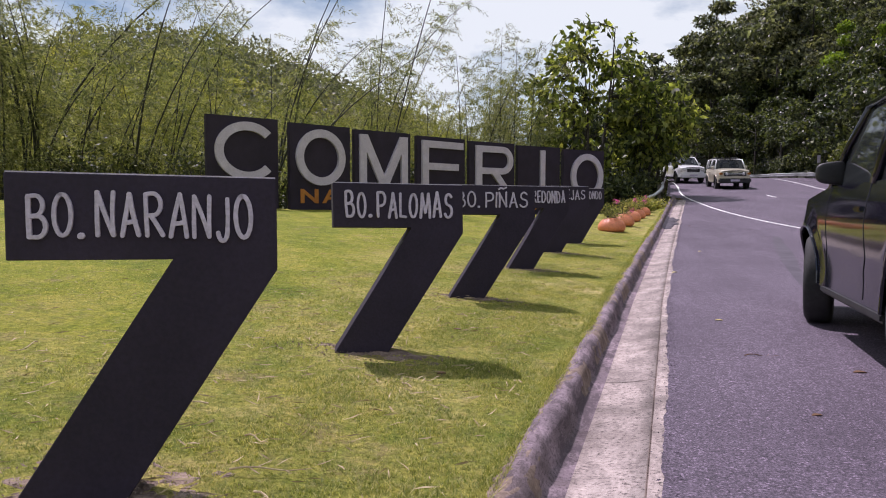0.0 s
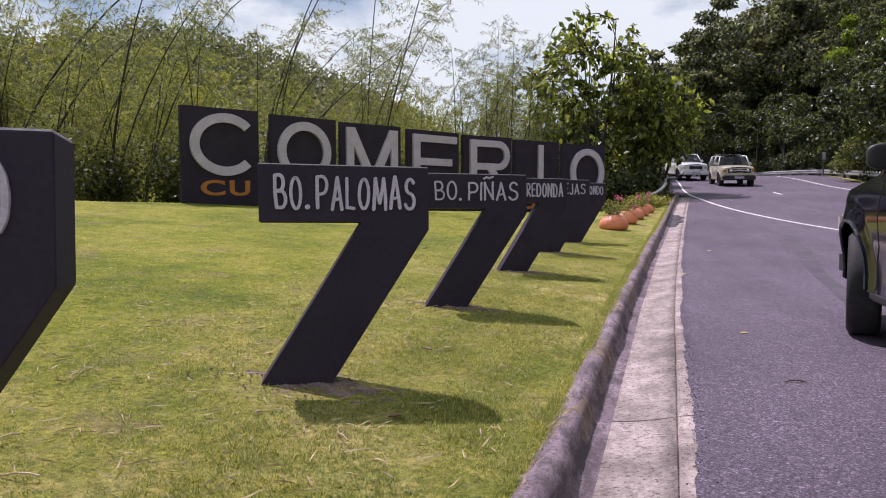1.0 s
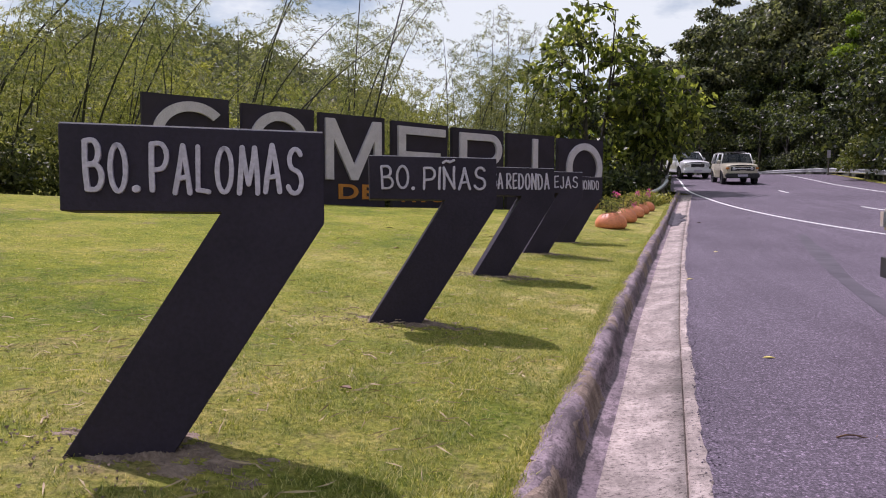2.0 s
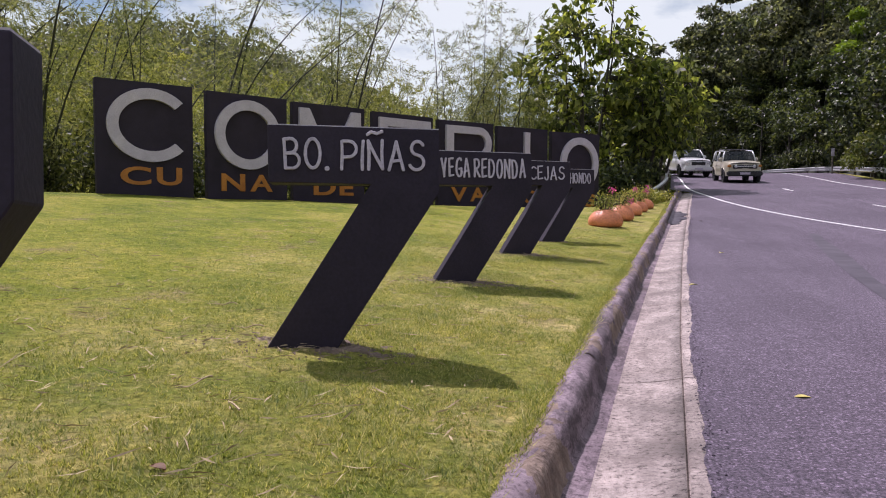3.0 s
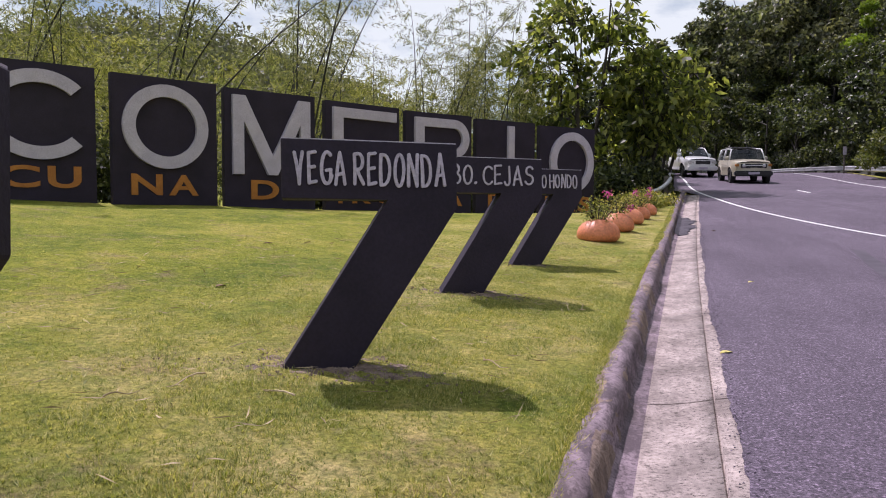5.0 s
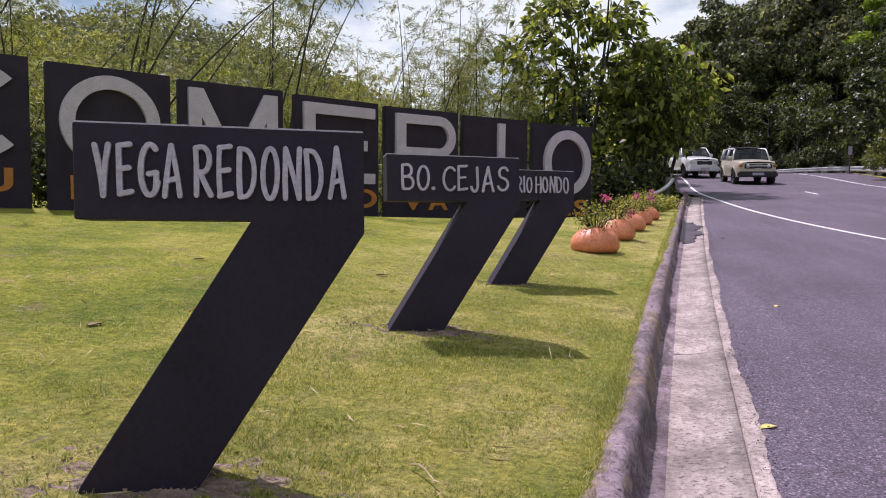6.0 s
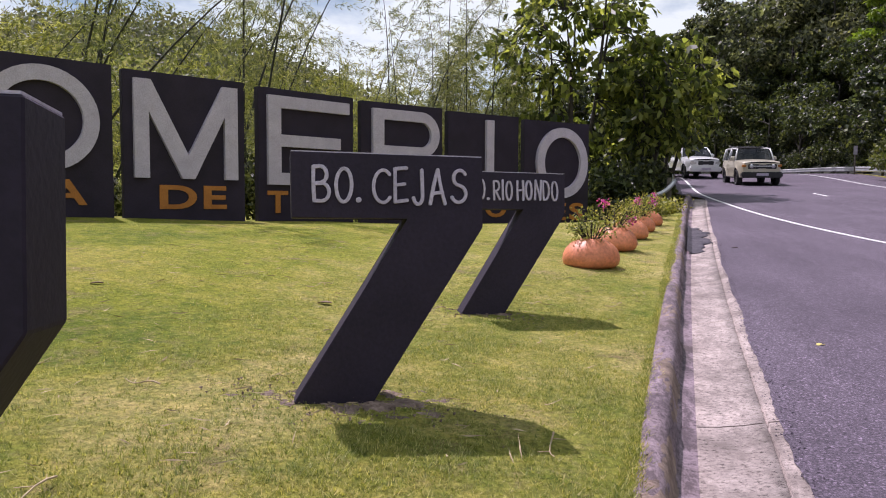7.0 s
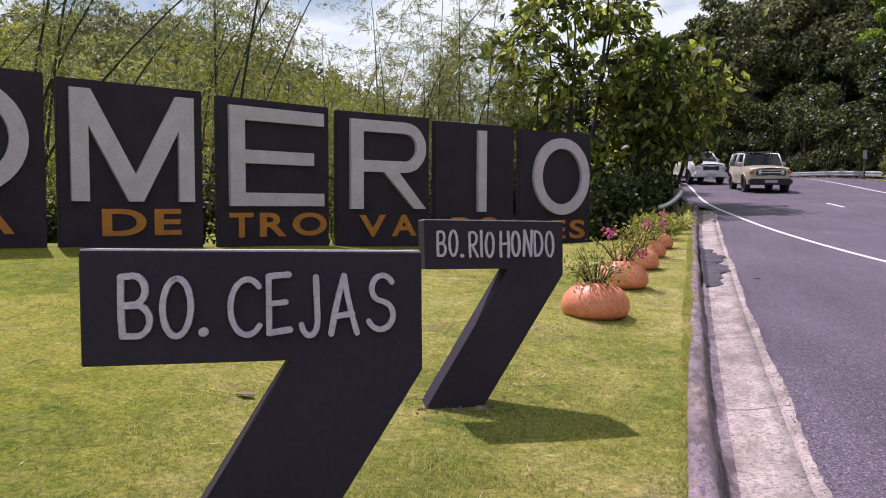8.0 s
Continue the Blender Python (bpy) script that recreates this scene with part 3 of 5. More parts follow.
def seven_sign(body, base, yaw, x_text, h_text, rng):
    """A 7 of board: width 0.9, its foot under the bar's free end."""
    W, H, T, B = 0.9, 1.173, 0.185, 0.303
    ob = thing("seven_sign", f"dark charcoal number seven standing in the lawn, lettered {body}", "sign", "row of seven-shaped signs", pose(*base, 0, 0, yaw) @ pose(0, 0, 0, -3.0, 0, 0))
    bm = bmesh.new()
    prism(bm, [(-0.01, H + 0.002), (-0.006, H - B), (0.542, H - B), (-0.012 - 0.0638, -0.1), (0.364 - 0.0645, -0.1), (W + 0.004, H - B - 0.047), (W + 0.004, H - 0.011)], 0.0, T)
    bmesh.ops.bevel(bm, geom=list(bm.edges), offset=0.004, segments=1, affect="EDGES")
    part("body", bm, SIGN, ob)
    bm = bmesh.new()
    prism(bm, [(-0.006, H + 0.0025), (W, H - 0.0105), (W, H - 0.0055), (-0.006, H + 0.0075)], 0.003, T - 0.003)
    part("top_edge", bm, WHITE, ob, "pale strip along the top edge")
    write_row(body, x_text[0], x_text[1], H - B + (B - h_text) * 0.55, h_text, WHITE, ob, rng)
    return ob


rs = np.random.default_rng(3)
SEVENS = [("BO. NARANJO", (-0.271, 2.703, -0.05), 26.0), ("BO. PALOMAS", (-0.011, 5.262, 0.001), 23.3), ("BO. PIÑAS", (0.286, 7.948, 0.07), 18.2),
          ("VEGA REDONDA", (0.602, 10.715, 0.14), 22.2), ("BO. CEJAS", (0.903, 13.294, 0.218), 23.6), ("BO. RIO HONDO", (1.233, 15.972, 0.252), 24.3)]
for (body, base, yaw), xt, ht in zip(SEVENS, ((0.06, 0.82), (0.075, 0.83), (0.072, 0.825), (0.055, 0.845), (0.085, 0.825), (0.065, 0.845)), (0.165, 0.185, 0.172, 0.178, 0.172, 0.17)):
    seven_sign(body, base, yaw, xt, ht, rs)


# ---- the big panels ----
def ring_outline(cx, cz, rx, rz, a0, a1, n=40):
    return [(cx + rx * math.cos(a0 + (a1 - a0) * i / n), cz + rz * math.sin(a0 + (a1 - a0) * i / n)) for i in range(n + 1)]


def band(bm, outer, inner, y0, y1, closed):
    n = len(outer)
    vs = [[bm.verts.new((x, y, z)) for x, z in ol] for ol, y in ((outer, y0), (inner, y0), (outer, y1), (inner, y1))]
    for i in range(n - 1):
        o0, i0, o1, i1 = vs
        bm.faces.new((o0[i], o0[i + 1], i0[i + 1], i0[i]))
        bm.faces.new((o1[i], i1[i], i1[i + 1], o1[i + 1]))
        bm.faces.new((o0[i], o1[i], o1[i + 1], o0[i + 1]))
        bm.faces.new((i0[i], i0[i + 1], i1[i + 1], i1[i]))
    if not closed:
        for i in (0, n - 1):
            bm.faces.new((vs[0][i], vs[1][i], vs[3][i], vs[2][i]))
    else:
        bmesh.ops.remove_doubles(bm, verts=list(bm.verts), dist=1e-5)


def big_letter(c, x0, x1, z0, z1, y0, y1):
    """A raised block letter in the box x0..x1, z0..z1."""
    bm = bmesh.new()
    s = 0.25
    cx, cz, rx, rz = (x0 + x1) / 2, (z0 + z1) / 2, (x1 - x0) / 2, (z1 - z0) / 2
    if c == "O":
        s *= 0.88
        band(bm, ring_outline(cx, cz, rx, rz, 0, math.tau), ring_outline(cx, cz, rx - s, rz - s, 0, math.tau), y0, y1, True)
    elif c == "C":
        a, s = radians(42), s * 0.88
        band(bm, ring_outline(cx + 0.1, cz, rx + 0.1, rz, a, math.tau - a), ring_outline(cx + 0.1, cz, rx + 0.1 - s, rz - s, a, math.tau - a), y0, y1, False)
    elif c == "I":
        box(bm, cx - 0.1, cx + 0.1, y0, y1, z0, z1)
    elif c == "E":
        prism(bm, [(x0, z0), (x1, z0), (x1, z0 + s * 0.85), (x0 + s, z0 + s * 0.85), (x0 + s, cz - s * 0.42), (x1 - 0.2, cz - s * 0.42), (x1 - 0.2, cz + s * 0.42),
                   (x0 + s, cz + s * 0.42), (x0 + s, z1 - s * 0.85), (x1, z1 - s * 0.85), (x1, z1), (x0, z1)], y0, y1)
    elif c == "M":
        s = 0.225
        prism(bm, [(x0, z0), (x0 + s, z0), (x0 + s, z1 - 0.5), (cx - 0.1, z0), (cx + 0.1, z0), (x1 - s, z1 - 0.5), (x1 - s, z0), (x1, z0),
                   (x1, z1), (x1 - s * 1.15, z1), (cx, z0 + 0.38), (x0 + s * 1.15, z1), (x0, z1)], y0, y1)
    elif c == "R":
        zb = z0 + (z1 - z0) * 0.42
        zt, r = z1, (z1 - zb) / 2
        k = 12
        outer = [(x1 - r + r * math.sin(math.pi * i / k), zb + r + r * math.cos(math.pi * i / k)) for i in range(k + 1)]
        ri = r - s * 0.82
        inner = [(x1 - r + ri * math.sin(math.pi * i / k), zb + r + ri * math.cos(math.pi * i / k)) for i in range(k + 1)]
        box(bm, x0, x0 + s, y0, y1, z0, z1)
        band(bm, [(x0 + s, zt)] + outer + [(x0 + s, zb)], [(x0 + s, zt - s * 0.82)] + inner + [(x0 + s, zb + s * 0.82)], y0, y1, False)
        prism(bm, [(cx - 0.12, zb + 0.001), (x1 - 0.26, z0), (x1, z0), (cx + 0.2, zb + 0.001)], y0 + 0.001, y1)
    return bm


PANELS = [("C", "CU", (-7.602, 17.15), (-6.362, 18.634), 3.323, 1.054), ("O", "NA", (-6.01, 18.578), (-4.866, 20.123), 3.243, 0.95),
          ("M", "DE", (-4.777, 20.244), (-3.528, 21.781), 3.216, 0.89), ("E", "TRO", (-3.366, 21.973), (-2.167, 23.58), 3.186, 0.82),
          ("R", "VA", (-2.041, 23.66), (-0.72, 25.07), 3.155, 0.77), ("I", "DO", (-0.62, 25.17), (0.74, 26.5), 3.12, 0.71),
          ("O", "RES", (0.86, 26.6), (2.29, 27.9), 3.085, 0.63)]


def big_panel(c, word, a, b, top, bottom):
    a, b = Vector(a), Vector(b)
    w, h = (b - a).length, top - bottom
    yaw = math.degrees(math.atan2(b.y - a.y, b.x - a.x))
    ob = thing("letter_panel", f"dark charcoal upright panel with a raised pale {c} over orange {word}", "sign", "row of letter panels", pose(a.x, a.y, bottom, 0, 0, yaw))
    bm = bmesh.new()
    box(bm, 0, w, 0.0, 0.14, -0.35, h, 0.008)
    part("panel", bm, SIGN, ob)
    lw = {"C": (0.1, 0.89), "I": (0.5, 0.62), "M": (0.075, 0.925), "E": (0.08, 0.93), "R": (0.12, 0.94)}.get(c, (0.085, 0.895) if word == "NA" else (0.165, 0.955))
    part("letter", big_letter(c, lw[0] * w, lw[1] * w, h * 0.285, h * 0.945, -0.075, -0.001), WHITE, ob, "raised pale grey block letter")
    q0, q1 = {"CU": (0.23, 0.87), "NA": (0.16, 0.8), "DE": (0.27, 0.83), "TRO": (0.08, 0.97), "VA": (0.22, 0.85), "DO": (0.2, 0.82), "RES": (0.1, 0.92)}[word]
    wid = {"T": 0.8, "E": 0.75, "S": 0.8, "R": 0.95, "O": 1.3, "D": 1.15, "C": 1.15}
    tot = sum(wid.get(ch, 1.0) for ch in word) + 0.22 * (len(word) - 1)
    x, k = q0 * w, (q1 - q0) * w / tot
    for ch in word:
        me = text_mesh(ch, h * 0.165, wid.get(ch, 1.0) * k, 0.02, 0.025)
        o = link_mesh("small_letter", me, ORANGE, ob, "flat orange letter")
        o.matrix_basis = pose(x, -0.0, h * 0.075, 0, 0, 0)
        x += (wid.get(ch, 1.0) + 0.22) * k


for p in PANELS:
    big_panel(*p)


# ---- pots ----
def planter_pot(x, y, r, rng, bloom):
    z = float(lawn_z(x, y))
    ob = thing("flower_pot", "round orange terracotta pot with straggly flowering shrub on lawn", "flower pot", "row of flower pots", pose(x, y, z))
    bm = bmesh.new()
    prof = [(0.0, -0.03), (0.8, -0.03), (0.95, 0.08), (1.0, 0.25), (0.97, 0.43), (0.87, 0.63), (0.7, 0.8), (0.5, 0.92), (0.4, 0.97), (0.34, 0.96), (0.33, 0.88), (0.0, 0.85)]
    n = 40
    rings = []
    for a, h in prof:
        if a == 0:
            rings.append([bm.verts.new((0, 0, h * r))])
        else:
            fl = 0.035 * min(1.0, max(0.0, (h - 0.3) / 0.6))
            ring = []
            for k in range(n):
                q = math.tau * k / n
                e = a * r * (1 + fl * math.cos(10 * q))
                ring.append(bm.verts.new((e * math.cos(q), e * math.sin(q), h * r)))
            rings.append(ring)
    for r0, r1 in zip(rings, rings[1:]):
        for k in range(n):
            q = [r0[k % len(r0)], r0[(k + 1) % len(r0)], r1[(k + 1) % len(r1)], r1[k % len(r1)]]
            q = list(dict.fromkeys(q))
            bm.faces.new(q)
    part("pot", bm, TERRACOTTA, ob, smooth=True)
    stems = bmesh.new()
    cs, top = [], []
    for i in range(24):
        a, ln = rng.uniform(0, math.tau), rng.uniform(0.2, 0.48)
        lean = rng.uniform(0.2, 1.0)
        p0 = Vector((0.07 * math.cos(a), 0.07 * math.sin(a), r * 0.86))
        p2 = p0 + Vector((math.cos(a) * ln * lean, math.sin(a) * ln * lean, ln * (1 - 0.4 * lean)))
        p1 = (p0 + p2) / 2 + Vector((0, 0, 0.06))
        tube(stems, [p0, p1, p2], [0.008, 0.006, 0.003], 4)
        for q in np.linspace(0.25, 1, 17):
            cs.append(np.array(p0.lerp(p2, q)) + rng.normal(size=3) * 0.05)
        top.append(np.array(p2))
    part("stem", stems, BARK, ob)
    lv = leaves(rng, np.array(cs), 0.05, 0.024, 0.0)
    link_mesh("foliage", array_mesh("foliage", lv, 4), PLANT_LEAF, ob)
    pc = np.array([t + rng.normal(size=3) * 0.04 for t in top[:bloom] for _ in range(34)])
    if bloom:
        link_mesh("blossom", array_mesh("blossom", leaves(rng, pc, 0.045, 0.04, 0.0), 4), PETAL, ob, "magenta blossom")
    return ob


rp = np.random.default_rng(8)
for (x, y), r, bl in zip(((2.29, 19.0), (2.63, 20.85), (2.95, 22.6), (3.22, 24.0), (3.47, 25.3)), (0.34, 0.33, 0.31, 0.28, 0.29), (0, 2, 1, 1, 1)):
    planter_pot(x, y, r, rp, bl)


# ---- bamboo ----
def bamboo_clump(x, y, rng, culms, height, lean_x, fullness=1.0, leaf=None, girth=1.0, size=1.0):
    z = float(ground_z(x, y)) - 0.05
    ob = thing("bamboo_clump", "tall arching bamboo clump with feathery yellow-green leaves", "bamboo", "bamboo grove", pose(x, y, z))
    pts, aims = [], []
    for i in range(culms):
        h = height * rng.uniform(0.6, 1.12)
        a = rng.uniform(0, math.tau)
        b = Vector((0.5 * math.cos(a), 0.5 * math.sin(a), 0))
        lean = Vector((lean_x * rng.uniform(-0.5, 1.5) + 0.14 * math.cos(a), 0.25 * math.sin(a), 0)) * h
        bend = rng.uniform(1.0, 2.2)
        sway = Vector((rng.normal(), rng.normal(), 0)) * 0.12
        line = [b + lean * (q ** bend) + sway * math.sin(5 * q) + Vector((0, 0, h * (q - 0.14 * q ** 3))) for q in np.linspace(0, 1, 9)]
        bm = bmesh.new()
        r = girth * rng.uniform(0.026, 0.044)
        tube(bm, line, [r * (1 - 0.85 * k / 8) for k in range(9)], 5)
        part("culm", bm, CULM, ob)
        la = np.array([list(p) for p in line])
        m = int(52 * fullness)
        q = rng.uniform(0.16, 1, m)
        j = np.clip((q * 8).astype(int), 0, 7)
        fr = (q * 8 - j)[:, None]
        c = la[j] * (1 - fr) + la[j + 1] * fr
        side = unit(rng.normal(size=(m, 3)) * np.array([1, 1, 0.4])) * rng.uniform(0.5, 1.5, (m, 1)) * (1.25 - 0.6 * q)[:, None]
        for step in np.linspace(0.3, 1.0, 6):
            p = c + side * step
            p[:, 2] -= 0.25 * step * step * np.linalg.norm(side, axis=1)
            p = np.repeat(p, 5, 0) + rng.normal(size=(m * 5, 3)) * 0.035
            pts.append(p)
            aims.append(np.repeat(unit(side), 5, 0) * 0.9)
    lv = leaves(rng, np.concatenate(pts), 0.155 * size, 0.021 * size, 0.55, np.concatenate(aims), 0.55)
    link_mesh("foliage", array_mesh("foliage", lv, 4), leaf or BAMBOO_LEAF, ob)
    return ob


rb = np.random.default_rng(21)
for i in range(17):
    u = -17 + i * 2.0 + rb.uniform(-0.6, 0.6)
    v = rb.uniform(5.5, 9.5)
    bx, by = -7.6 + 0.68 * u - 0.733 * v, 17.15 + 0.733 * u + 0.68 * v
    bamboo_clump(bx, by, rb, 5 if i < 7 else 4, rb.uniform(9.0, 13.0) if i < 7 else rb.uniform(8.0, 11.5), 0.3, 1.4 if i < 7 else 1.1)
for x, y in ((-13.4, 17.4), (-15.2, 15.6)):
    bamboo_clump(x, y, rb, 5, 6.0, 0.1, 1.8)
for x, y, h in ((-12.6, 22.2, 9.0), (-14.6, 20.4, 10.0), (-13.4, 18.6, 9.0), (-9.6, 24.6, 9.0)):
    bamboo_clump(x, y, rb, 3, h, 0.6, 0.8, girth=1.45)
# Clumps farther back use the leaf copy with sunlight in its colour.
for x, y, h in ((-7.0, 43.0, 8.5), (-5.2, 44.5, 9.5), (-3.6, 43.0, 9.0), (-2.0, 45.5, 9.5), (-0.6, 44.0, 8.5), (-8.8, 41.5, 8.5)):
    bamboo_clump(x, y, rb, 6, h, 0.15, 0.75, SUN_TINTED_BAMBOO, size=1.7)
for x, y, h in ((-3.4, 33.0, 9.5), (-1.6, 34.2, 9.0), (-0.2, 36.0, 8.5), (-2.6, 37.5, 9.5)):
    bamboo_clump(x, y, rb, 6, h, 0.15, 1.1)
# Back row, likewise coloured as if sunlit.
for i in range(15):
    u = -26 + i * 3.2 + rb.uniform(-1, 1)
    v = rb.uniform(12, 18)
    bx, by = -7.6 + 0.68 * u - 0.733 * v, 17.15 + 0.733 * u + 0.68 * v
    bamboo_clump(bx, by, rb, 8, rb.uniform(6.2, 9.0), 0.2, 0.8, SUN_TINTED_BAMBOO, size=1.5)


# ---- broad-leaved trees ----
def open_tree(x, y, rng, crown, clumps, per, leaf, mat, label, low=0.2):
    """An airy tree: limbs run out to many small drooping sprays inside the crown's rough ellipsoid."""
    z = float(ground_z(x, y)) - 0.1
    ob = thing("tree", label, "tree", "", pose(x, y, z))
    c, r = np.array(crown[0], float), np.array(crown[1], float)
    bm = bmesh.new()
    limbs = []
    for k in range(5):
        a = math.tau * k / 5 + rng.uniform(0, 0.8)
        q = rng.uniform(0.25, 0.6)
        foot = Vector((0.15 * math.cos(a), 0.15 * math.sin(a), 0))
        tip = Vector(c + r * np.array([q * math.cos(a), q * math.sin(a), rng.uniform(0.3, 0.8)]))
        mid = foot.lerp(tip, 0.5) + Vector((0.2 * math.cos(a + 1), 0.2 * math.sin(a + 1), 0.15))
        line = [foot, foot.lerp(mid, 0.5) + Vector((0.05, 0.03, 0.1)), mid, mid.lerp(tip, 0.5) + Vector((0.06, -0.05, 0.1)), tip]
        tube(bm, line, [0.09, 0.075, 0.06, 0.045, 0.02], 6)
        limbs.append(line)
    cs, aim = [], []
    for i in range(clumps):
        d = unit(rng.normal(size=3))
        rad = rng.uniform(0.25, 1.0) ** 0.55 * (1 + 0.16 * math.sin(5 * d[0] + 3 * d[2]) * math.sin(4 * d[1] + 2))
        e = Vector(c + d * rad * r)
        if e.z < low:
            continue
        s0 = min((p for l in limbs for p in l[1:]), key=lambda p: (p - e).length + 0.4 * rng.uniform())
        m = s0.lerp(e, 0.5) + Vector((0, 0, 0.12 * (e - s0).length))
        tube(bm, [s0, m, e], [0.03, 0.022, 0.008], 4)
        k = int(per * rng.uniform(0.5, 1.5))
        t = rng.uniform(0.35, 1.1, (k, 1))
        cs.append(np.array(m)[None] * (1 - t) + np.array(e)[None] * t + rng.normal(size=(k, 3)) * np.array([0.2, 0.2, 0.14]))
        aim.append(np.repeat(d[None] * np.array([1, 1, 0.2]), k, 0) * 0.6)
    part("trunk", bm, BARK, ob)
    lv = leaves(rng, np.concatenate(cs), leaf, leaf * 0.5, 0.8, np.concatenate(aim), 0.75)
    link_mesh("crown", array_mesh("crown", lv, 4), mat, ob)
    return ob


rt = np.random.default_rng(5)
open_tree(1.7, 37.0, rt, ((0.0, 0, 5.9), (3.3, 2.5, 4.6)), 165, 14, 0.42, BROAD_LEAF, "broad-leaved tree with drooping glossy leaves behind the panels")
open_tree(4.6, 38.5, rt, ((0.3, -0.6, 4.9), (2.4, 3.2, 3.0)), 150, 15, 0.38, BROAD_LEAF, "leafy tree whose crown hangs over the guardrail", 3.1)
open_tree(4.0, 37.0, rt, ((0.5, 0, 4.5), (1.5, 2.4, 1.8)), 80, 14, 0.36, BROAD_LEAF, "small leafy tree leaning over the guardrail", 3.1)
open_tree(4.4, 47.5, rt, ((0.0, 0, 4.9), (2.0, 2.6, 3.8)), 260, 20, 0.36, DEEP_SHADE_LEAF, "dark leafy tree standing behind the guardrail")
open_tree(6.6, 66.0, rt, ((0.6, 0, 7.6), (3.6, 2.6, 3.8)), 300, 22, 0.42, DEEP_SHADE_LEAF, "dark tree behind the guardrail at the bend", 3.5)
open_tree(7.4, 84.0, rt, ((0.4, 0, 10.5), (4.2, 4.0, 6.5)), 300, 24, 0.6, DEEP_SHADE_LEAF, "tall dark tree standing past the bend")
open_tree(10.2, 99.0, rt, ((0.4, 0, 13.0), (4.6, 4.0, 8.0)), 300, 24, 0.7, JUNGLE_LEAF, "tall hazy tree standing past the bend")
open_tree(2.6, 45.5, rt, ((0.0, 0, 4.6), (3.2, 2.6, 3.6)), 300, 20, 0.36, DEEP_SHADE_LEAF, "dense dark broad-leaved tree beside the guardrail")
open_tree(4.4, 55.0, rt, ((0.0, 0, 4.8), (2.7, 2.6, 4.2)), 280, 22, 0.4, DEEP_SHADE_LEAF, "dark broad-leaved tree behind the guardrail at the bend")


def shrub(x, y, rng, r, h, mat, leaf, n, label, name="shrub", group="shrubs under the trees"):
    z = float(ground_z(x, y))
    ob = thing(name, label, "shrub", group, pose(x, y, z))
    bm = bmesh.new()
    cs = []
    for i in range(9):
        a = rng.uniform(0, math.tau)
        e = Vector((r * rng.uniform(0.2, 0.9) * math.cos(a), r * rng.uniform(0.2, 0.9) * math.sin(a), h * rng.uniform(0.5, 0.95)))
        tube(bm, [Vector((0, 0, -0.05)), e * 0.5 + Vector((0, 0, 0.1 * h)), e], [0.03, 0.022, 0.01], 4)
        m = n // 9
        q = rng.uniform(0.25, 1.05, (m, 1))
        cs.append(np.array(e)[None] * q + rng.normal(size=(m, 3)) * np.array([r, r, h * 0.6]) * 0.22)
    part("stem", bm, BARK, ob)
    c = np.concatenate(cs)
    c[:, 2] = np.abs(c[:, 2])
    link_mesh("foliage", array_mesh("foliage", leaves(rng, c, leaf, leaf * 0.5, 0.2), 4), mat, ob)
    return ob


for i in range(12):
    x, y = -2.0 + i * 0.5 + rt.uniform(-0.3, 0.3), 34.5 + i * 0.5 + rt.uniform(-1.0, 2.5)
    shrub(x, y, rt, 1.3, rt.uniform(1.6, 2.8), DEEP_SHADE_LEAF, 0.2, 2400, "dense dark green shrub under the trees")
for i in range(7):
    shrub(2.2 + 0.45 * i, 41.0 + 0.7 * i + rt.uniform(-0.6, 0.6), rt, 1.3, rt.uniform(2.4, 3.6), DEEP_SHADE_LEAF, 0.24, 2600, "dense dark green shrub under the trees")
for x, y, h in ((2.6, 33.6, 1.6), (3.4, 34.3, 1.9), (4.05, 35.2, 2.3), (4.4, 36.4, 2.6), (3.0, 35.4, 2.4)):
    shrub(x, y, rt, 0.8, h, DEEP_SHADE_LEAF, 0.22, 2200, "dense dark green shrub under the trees")
for i in range(4):
    x, y = 3.75 + 0.13 * i + rt.uniform(-0.25, 0.15), 26.9 + i * 1.05
    shrub(x, y, rt, 0.6, rt.uniform(0.35, 0.65), PLANT_LEAF, 0.09, 1500, "low yellow-green garden shrub on the lawn's end", group="garden shrubs")
# The undergrowth's leaf colour carries the grove's shadow.
for i in range(18):
    u = -16 + i * 1.75
    v = rt.uniform(4.0, 7)
    shrub(-7.6 + 0.68 * u - 0.733 * v, 17.15 + 0.733 * u + 0.68 * v, rt, 1.5, rt.uniform(1.2, 2.6), UNDER_SHADE_LEAF, 0.16, 2600, "rank green undergrowth below the bamboo, leaves darkened for shade")


